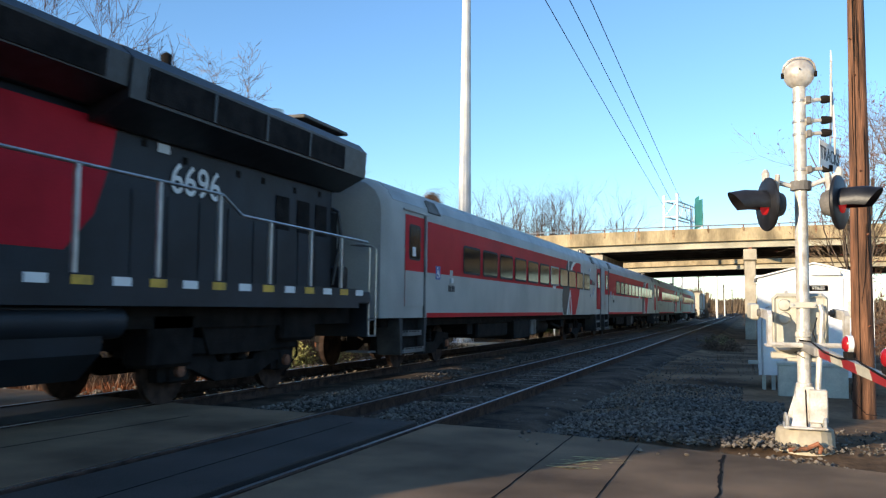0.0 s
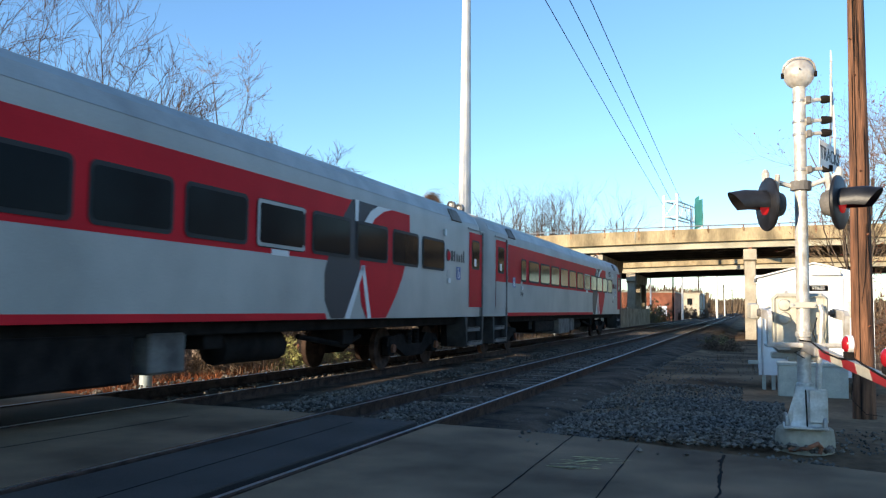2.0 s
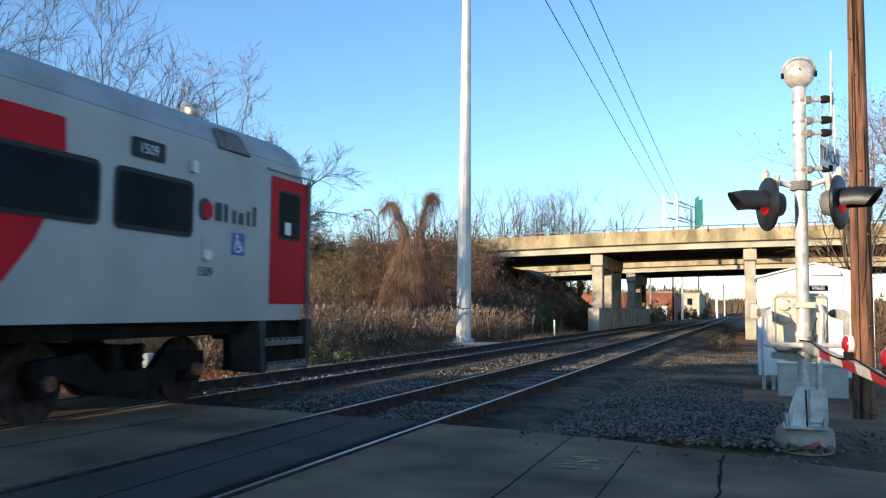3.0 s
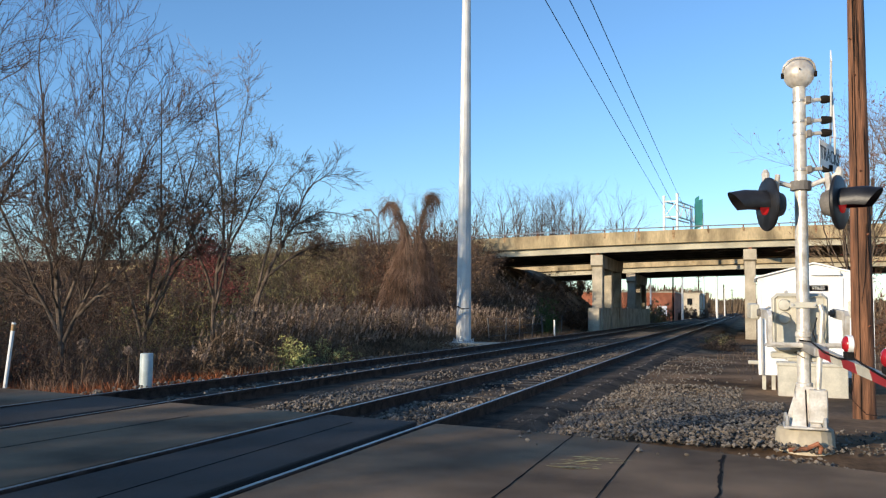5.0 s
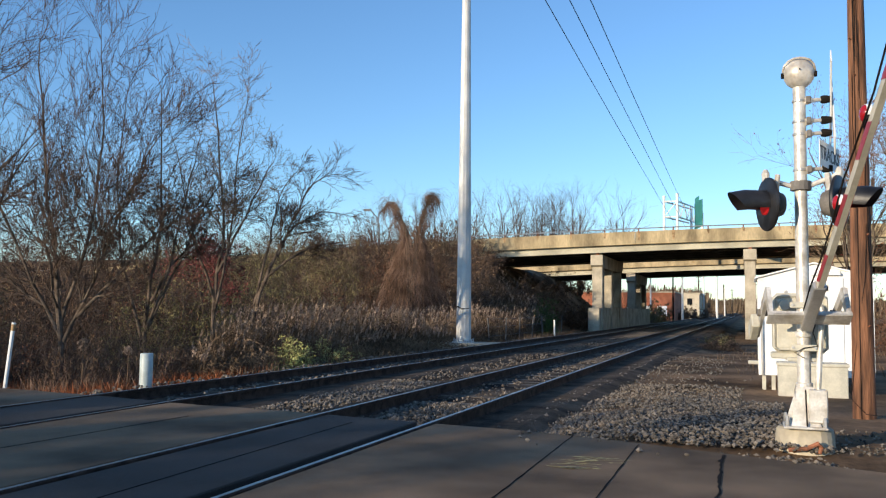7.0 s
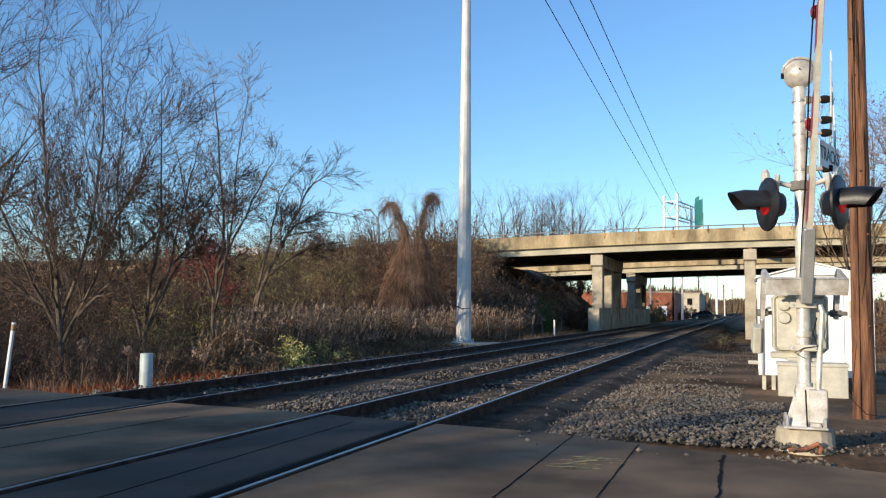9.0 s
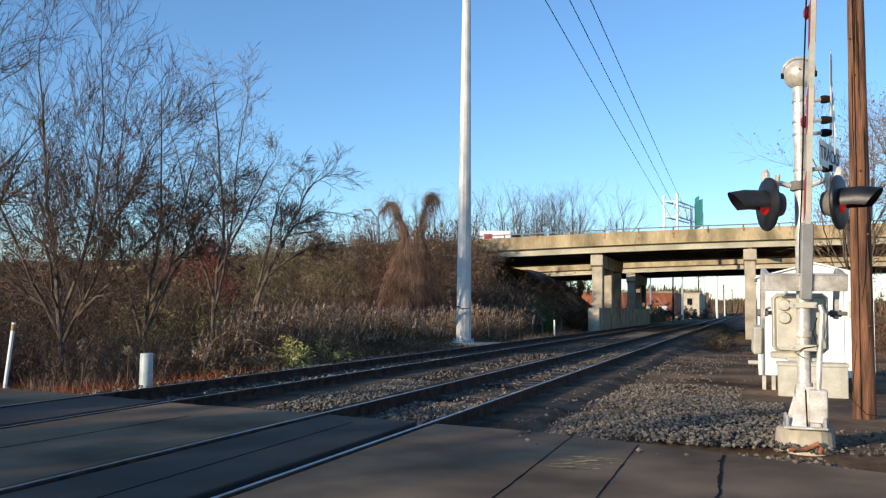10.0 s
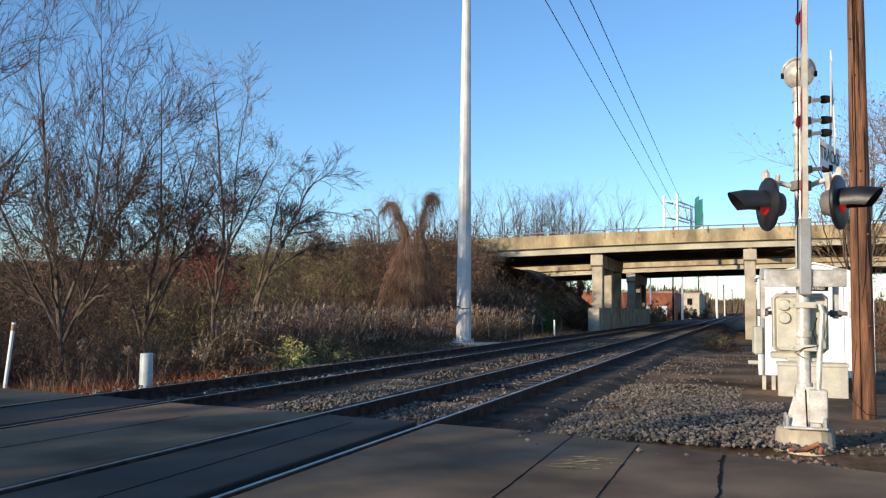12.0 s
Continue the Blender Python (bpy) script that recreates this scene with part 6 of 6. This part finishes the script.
# trees to the left behind the camera, which shade the crossing
shade = bare_tree("bare_tree", on_ground(-27.0, -6.0), 9.0, 71, "bare tree beside the road behind the camera", (0, 0), 3, fan=0.6, kids=(6, 5, 4, 4), leaves=LEAF_BROWN, leaf_n=4000)
for x, y, a in ((-31, -14, 50),):
    copy_thing(shade, pose(x, y, ground_z(x, y), 0, 0, a))

for x, y, r, h, k in ((-20.8, -20.4, 2.1, 8.3, 701), (-25.6, -17.6, 1.9, 7.6, 702), (-23.2, -19.4, 1.5, 7.4, 703)):
    bush("thicket_bush", on_ground(x, y), r, r, h, 22000, k, LEAF_BROWN, TWIG, "tall dense brown bush behind the camera", size=0.15, stems=130, top=0.2)

# beyond the overpass
far_tree = bare_tree("bare_tree", on_ground(-30.0, 112.0), 21.5, 81, "bare winter tree beyond the overpass", (0, 0), 2, fan=0.5, kids=(6, 5, 4, 4), radius=0.22)
for x, y, a, s in ((-33.5, 114, 60, 1.0), (-26.5, 112, 140, 1.0), (-23, 115, 200, 0.95), (-37, 113, 20, 0.9), (-20.0, 111, 290, 1.02), (-41, 116, 300, 0.95), (-24.8, 118, 330, 1.0), (-45, 112, 40, 0.85), (-17.6, 120, 100, 0.95), (-29, 120, 10, 1.05), (-50, 115, 210, 0.9)):
    copy_thing(far_tree, pose(x, y, -0.5, 0, 0, a))


def far_woods():
    rnd = random.Random(12)
    m = Mesh()
    for k in range(13000):
        x, y = (rnd.uniform(-150, 60), rnd.uniform(300, 400)) if k < 9000 else (rnd.uniform(-90, 40), rnd.uniform(760, 800))
        if k < 9000 and -16 < x < 3:
            continue
        h = (rnd.uniform(7, 14) if k < 9000 else rnd.uniform(11, 17)) * (0.75 + 0.35 * noise.noise(Vector((x * 0.05, 0, 1)))) * (1 if x < 0 else 0.7)
        t = rnd.uniform(-0.15, 0.15)
        for j in range(3):
            w = rnd.uniform(0.12, 0.5)
            q = rnd.uniform(0.2, 1.0) * h
            dx = rnd.uniform(-2, 2)
            m.add([(x, y, -0.5), (x + 0.12, y, -0.5), (x + dx + w, y + 0.3, q), (x + dx, y, h * rnd.uniform(0.7, 1.0))], [(0, 1, 2, 3)])
    # the haze of distance is put into the woods' lighter colour
    tagged(part("far_woods", m, PALE_HAZE_TWIG), "distant bare woods along the line, coloured pale for haze", "woods", kind="stuff")


far_woods()
for i, (x, y, r, h, k) in enumerate([(-11.5, 118, 2.5, 3.2, 2), (-13.0, 124, 2.6, 3.0, 2), (-15.6, 132, 2.4, 2.6, 3), (-12.2, 160, 2.8, 2.8, 3), (-10.6, 166, 2.6, 2.8, 0), (3.2, 120, 2.6, 3.6, 0), (4.0, 135, 3.0, 4.5, 3), (3.0, 152, 3.0, 4.8, 0), (-9.0, 172, 3, 3.4, 0), (2.5, 175, 3, 5, 3), (-9.5, 205, 4, 4, 3), (2.5, 205, 4, 6, 0)]):
    mt, sm, lb = MIX[k]
    bush("thicket_bush", (x, y, -0.5), r, r, h, 1500, 500 + i, mt, sm, lb, size=0.16, stems=60)


def far_poles():
    for x, y, h, r, mat in ((-14.5, 140, 7.5, 0.16, POLEPAINT), (-9.3, 118, 6.5, 0.13, DARKFRAME), (-10.3, 150, 9.5, 0.2, POLEPAINT), (-9.6, 210, 14, 0.22, POLEPAINT), (-8.5, 260, 11, 0.2, POLEPAINT), (-6.0, 190, 9.5, 0.22, POLEPAINT),
                            (-7.6, 310, 11, 0.25, BARK), (-6.6, 280, 9, 0.2, POLEPAINT), (0.9, 120, 7.2, 0.15, BARK), (1.4, 190, 8, 0.18, BARK), (-11.8, 230, 11, 0.2, BARK), (-13.2, 260, 11, 0.2, BARK), (-5.2, 330, 10, 0.22, BARK)):
        p = thing("line_pole", (x, y, -0.5), "distant thin line-side pole", "utility pole", "far poles")
        part("shaft", Mesh().tube([(0, 0, 0), (0, 0, h)], [r, r * 0.7], 7), mat, p)
        if mat is BARK:
            part("cross_arm", Mesh().box(-0.7, 0.7, -0.05, 0.05, h - 0.6, h - 0.5), mat, p)


far_poles()


def street_lamp():
    l = thing("street_lamp", on_ground(-25.6, 58.0, 0), "grey curved street lamp on the approach road", "street lamp")
    z = 8.1 - ground_z(-25.6, 58.0)
    part("post", Mesh().tube([(0, 0, 0), (0, 0, z - 1.0), (-0.15, 0, z - 0.2), (-0.7, 0, z + 0.4)], [0.08, 0.06, 0.05, 0.04], 8), GREYSTEEL, l)
    part("lamp_head", Mesh().box(-1.25, -0.65, -0.1, 0.1, z + 0.36, z + 0.5, 0.03), GREYSTEEL, l)


street_lamp()


# ---- traffic ----
def build_car(name, label, paint, van=False):
    c = thing(name, (0, 0, 0), label, "car" if not van else "van")
    if van:
        part("box_body", Mesh().box(-2.2, 0.5, -0.95, 0.95, 0.5, 1.95, 0.06), WHITE, c, "white box body")
        part("red_panel", Mesh().box(-1.8, -1.1, -0.975, -0.95, 0.6, 1.75), REDBAND, c, "red panel")
        part("roof_edge", Mesh().box(-2.3, 0.55, -0.98, 0.98, 1.95, 2.05, 0.02), WHITE, c)
        part("cab", Mesh().prism([(0.5, 0.5), (2.1, 0.5), (2.1, 1.1), (1.6, 1.25), (1.3, 1.75), (0.5, 1.8)], "y", -0.92, 0.92), BLUE, c, "dark blue cab")
        part("cab_window", Mesh().prism([(0.6, 1.25), (1.5, 1.25), (1.25, 1.68), (0.6, 1.7)], "y", -0.935, 0.935), TINTED, c)
        xs = (-1.5, 1.4)
    else:
        part("body", Mesh().prism([(-2.25, 0.35), (2.25, 0.35), (2.3, 0.7), (2.0, 0.85), (1.1, 0.92), (-1.6, 0.95), (-2.2, 0.9)], "y", -0.88, 0.88), paint, c)
        part("cabin", Mesh().prism([(-1.7, 0.93), (1.15, 0.93), (0.45, 1.4), (-0.95, 1.42)], "y", -0.74, 0.74), TINTED, c)
        part("roof", Mesh().box(-0.95, 0.45, -0.72, 0.72, 1.41, 1.45, 0.01), paint, c)
        for y in (-0.6, 0.6):
            part("headlight", Mesh().box(-2.28, -2.2, y - 0.2, y + 0.2, 0.62, 0.78, 0.01), WHITE, c)
        xs = (-1.4, 1.4)
    for x in xs:
        for y in (-0.82, 0.82):
            w = part("wheel", Mesh().lathe([(0.2, -0.1), (0.33, -0.1), (0.33, 0.1), (0.2, 0.1)], (x, y, 0.33), "y", 16), RUBBER, c)
            part("rim", Mesh().lathe([(0.0, -0.11), (0.2, -0.105), (0.2, 0.105), (0.0, 0.11)], (x, y, 0.33), "y", 12), STEEL, w)
    return c


FAR_CAR = build_car("sedan_car", "dark grey sedan crossing the line far beyond the overpass", LOCOBLACK)
VAN = build_car("delivery_van", "white box van with a red panel on the overpass", WHITE, True)


# ---- what moves ----
def motions():
    # the train runs a little late at first, then steadily
    late = lambda i: (0.3, 0.3, 0.1)[i] if i < 3 else 0.0
    for k, c in enumerate(COACHES):
        walk(c, [(0.5 * i, pose(TRACK_X, GAP0 + PITCH_CAR * k + late(i) - SPEED * 0.5 * i, 0)) for i in range(25)])
    walk(LOCO, [(0.5 * i, pose(TRACK_X, GAP0 - 0.05 + late(i) - SPEED * 0.5 * i, 0)) for i in range(25)])
    lift = [(0, -3), (3, -3), (6.2, -3), (6.32, -2), (6.45, 4.5), (6.6, 12.5), (6.9, 27.5), (7.2, 42.5), (7.6, 56), (8.2, 65.5), (8.8, 71), (9.5, 75.5), (10.5, 81.5), (11.3, 85), (12, 86)]
    walk(GATE, [(t, pose(PIVOT.x, PIVOT.y, PIVOT.z, -a, 0, 8)) for t, a in lift])
    # the sedan far down the line, driving from right to left
    road = [(0, 60), (7.8, 6.0), (8.6, -2.9), (8.8, -5.1), (9.2, -7.1), (9.6, -9.7), (10.1, -12.9), (10.7, -15.7), (11.5, -19.0), (12, -21)]
    walk(FAR_CAR, [(t, pose(x, 146, -0.1)) for t, x in road])
    # the van on the overpass, driving from left to right
    rows = []
    for i in range(25):
        t = 0.5 * i
        q = -5.0 + (t - 10.1) * 22.0
        x, y, z = on_bridge(q, 10.0, deck_z(max(-55, min(75, q))) + 0.8, FRONT)
        rows.append((t, pose(x, y, z, 0, 0, 11)))
    walk(VAN, rows)


motions()
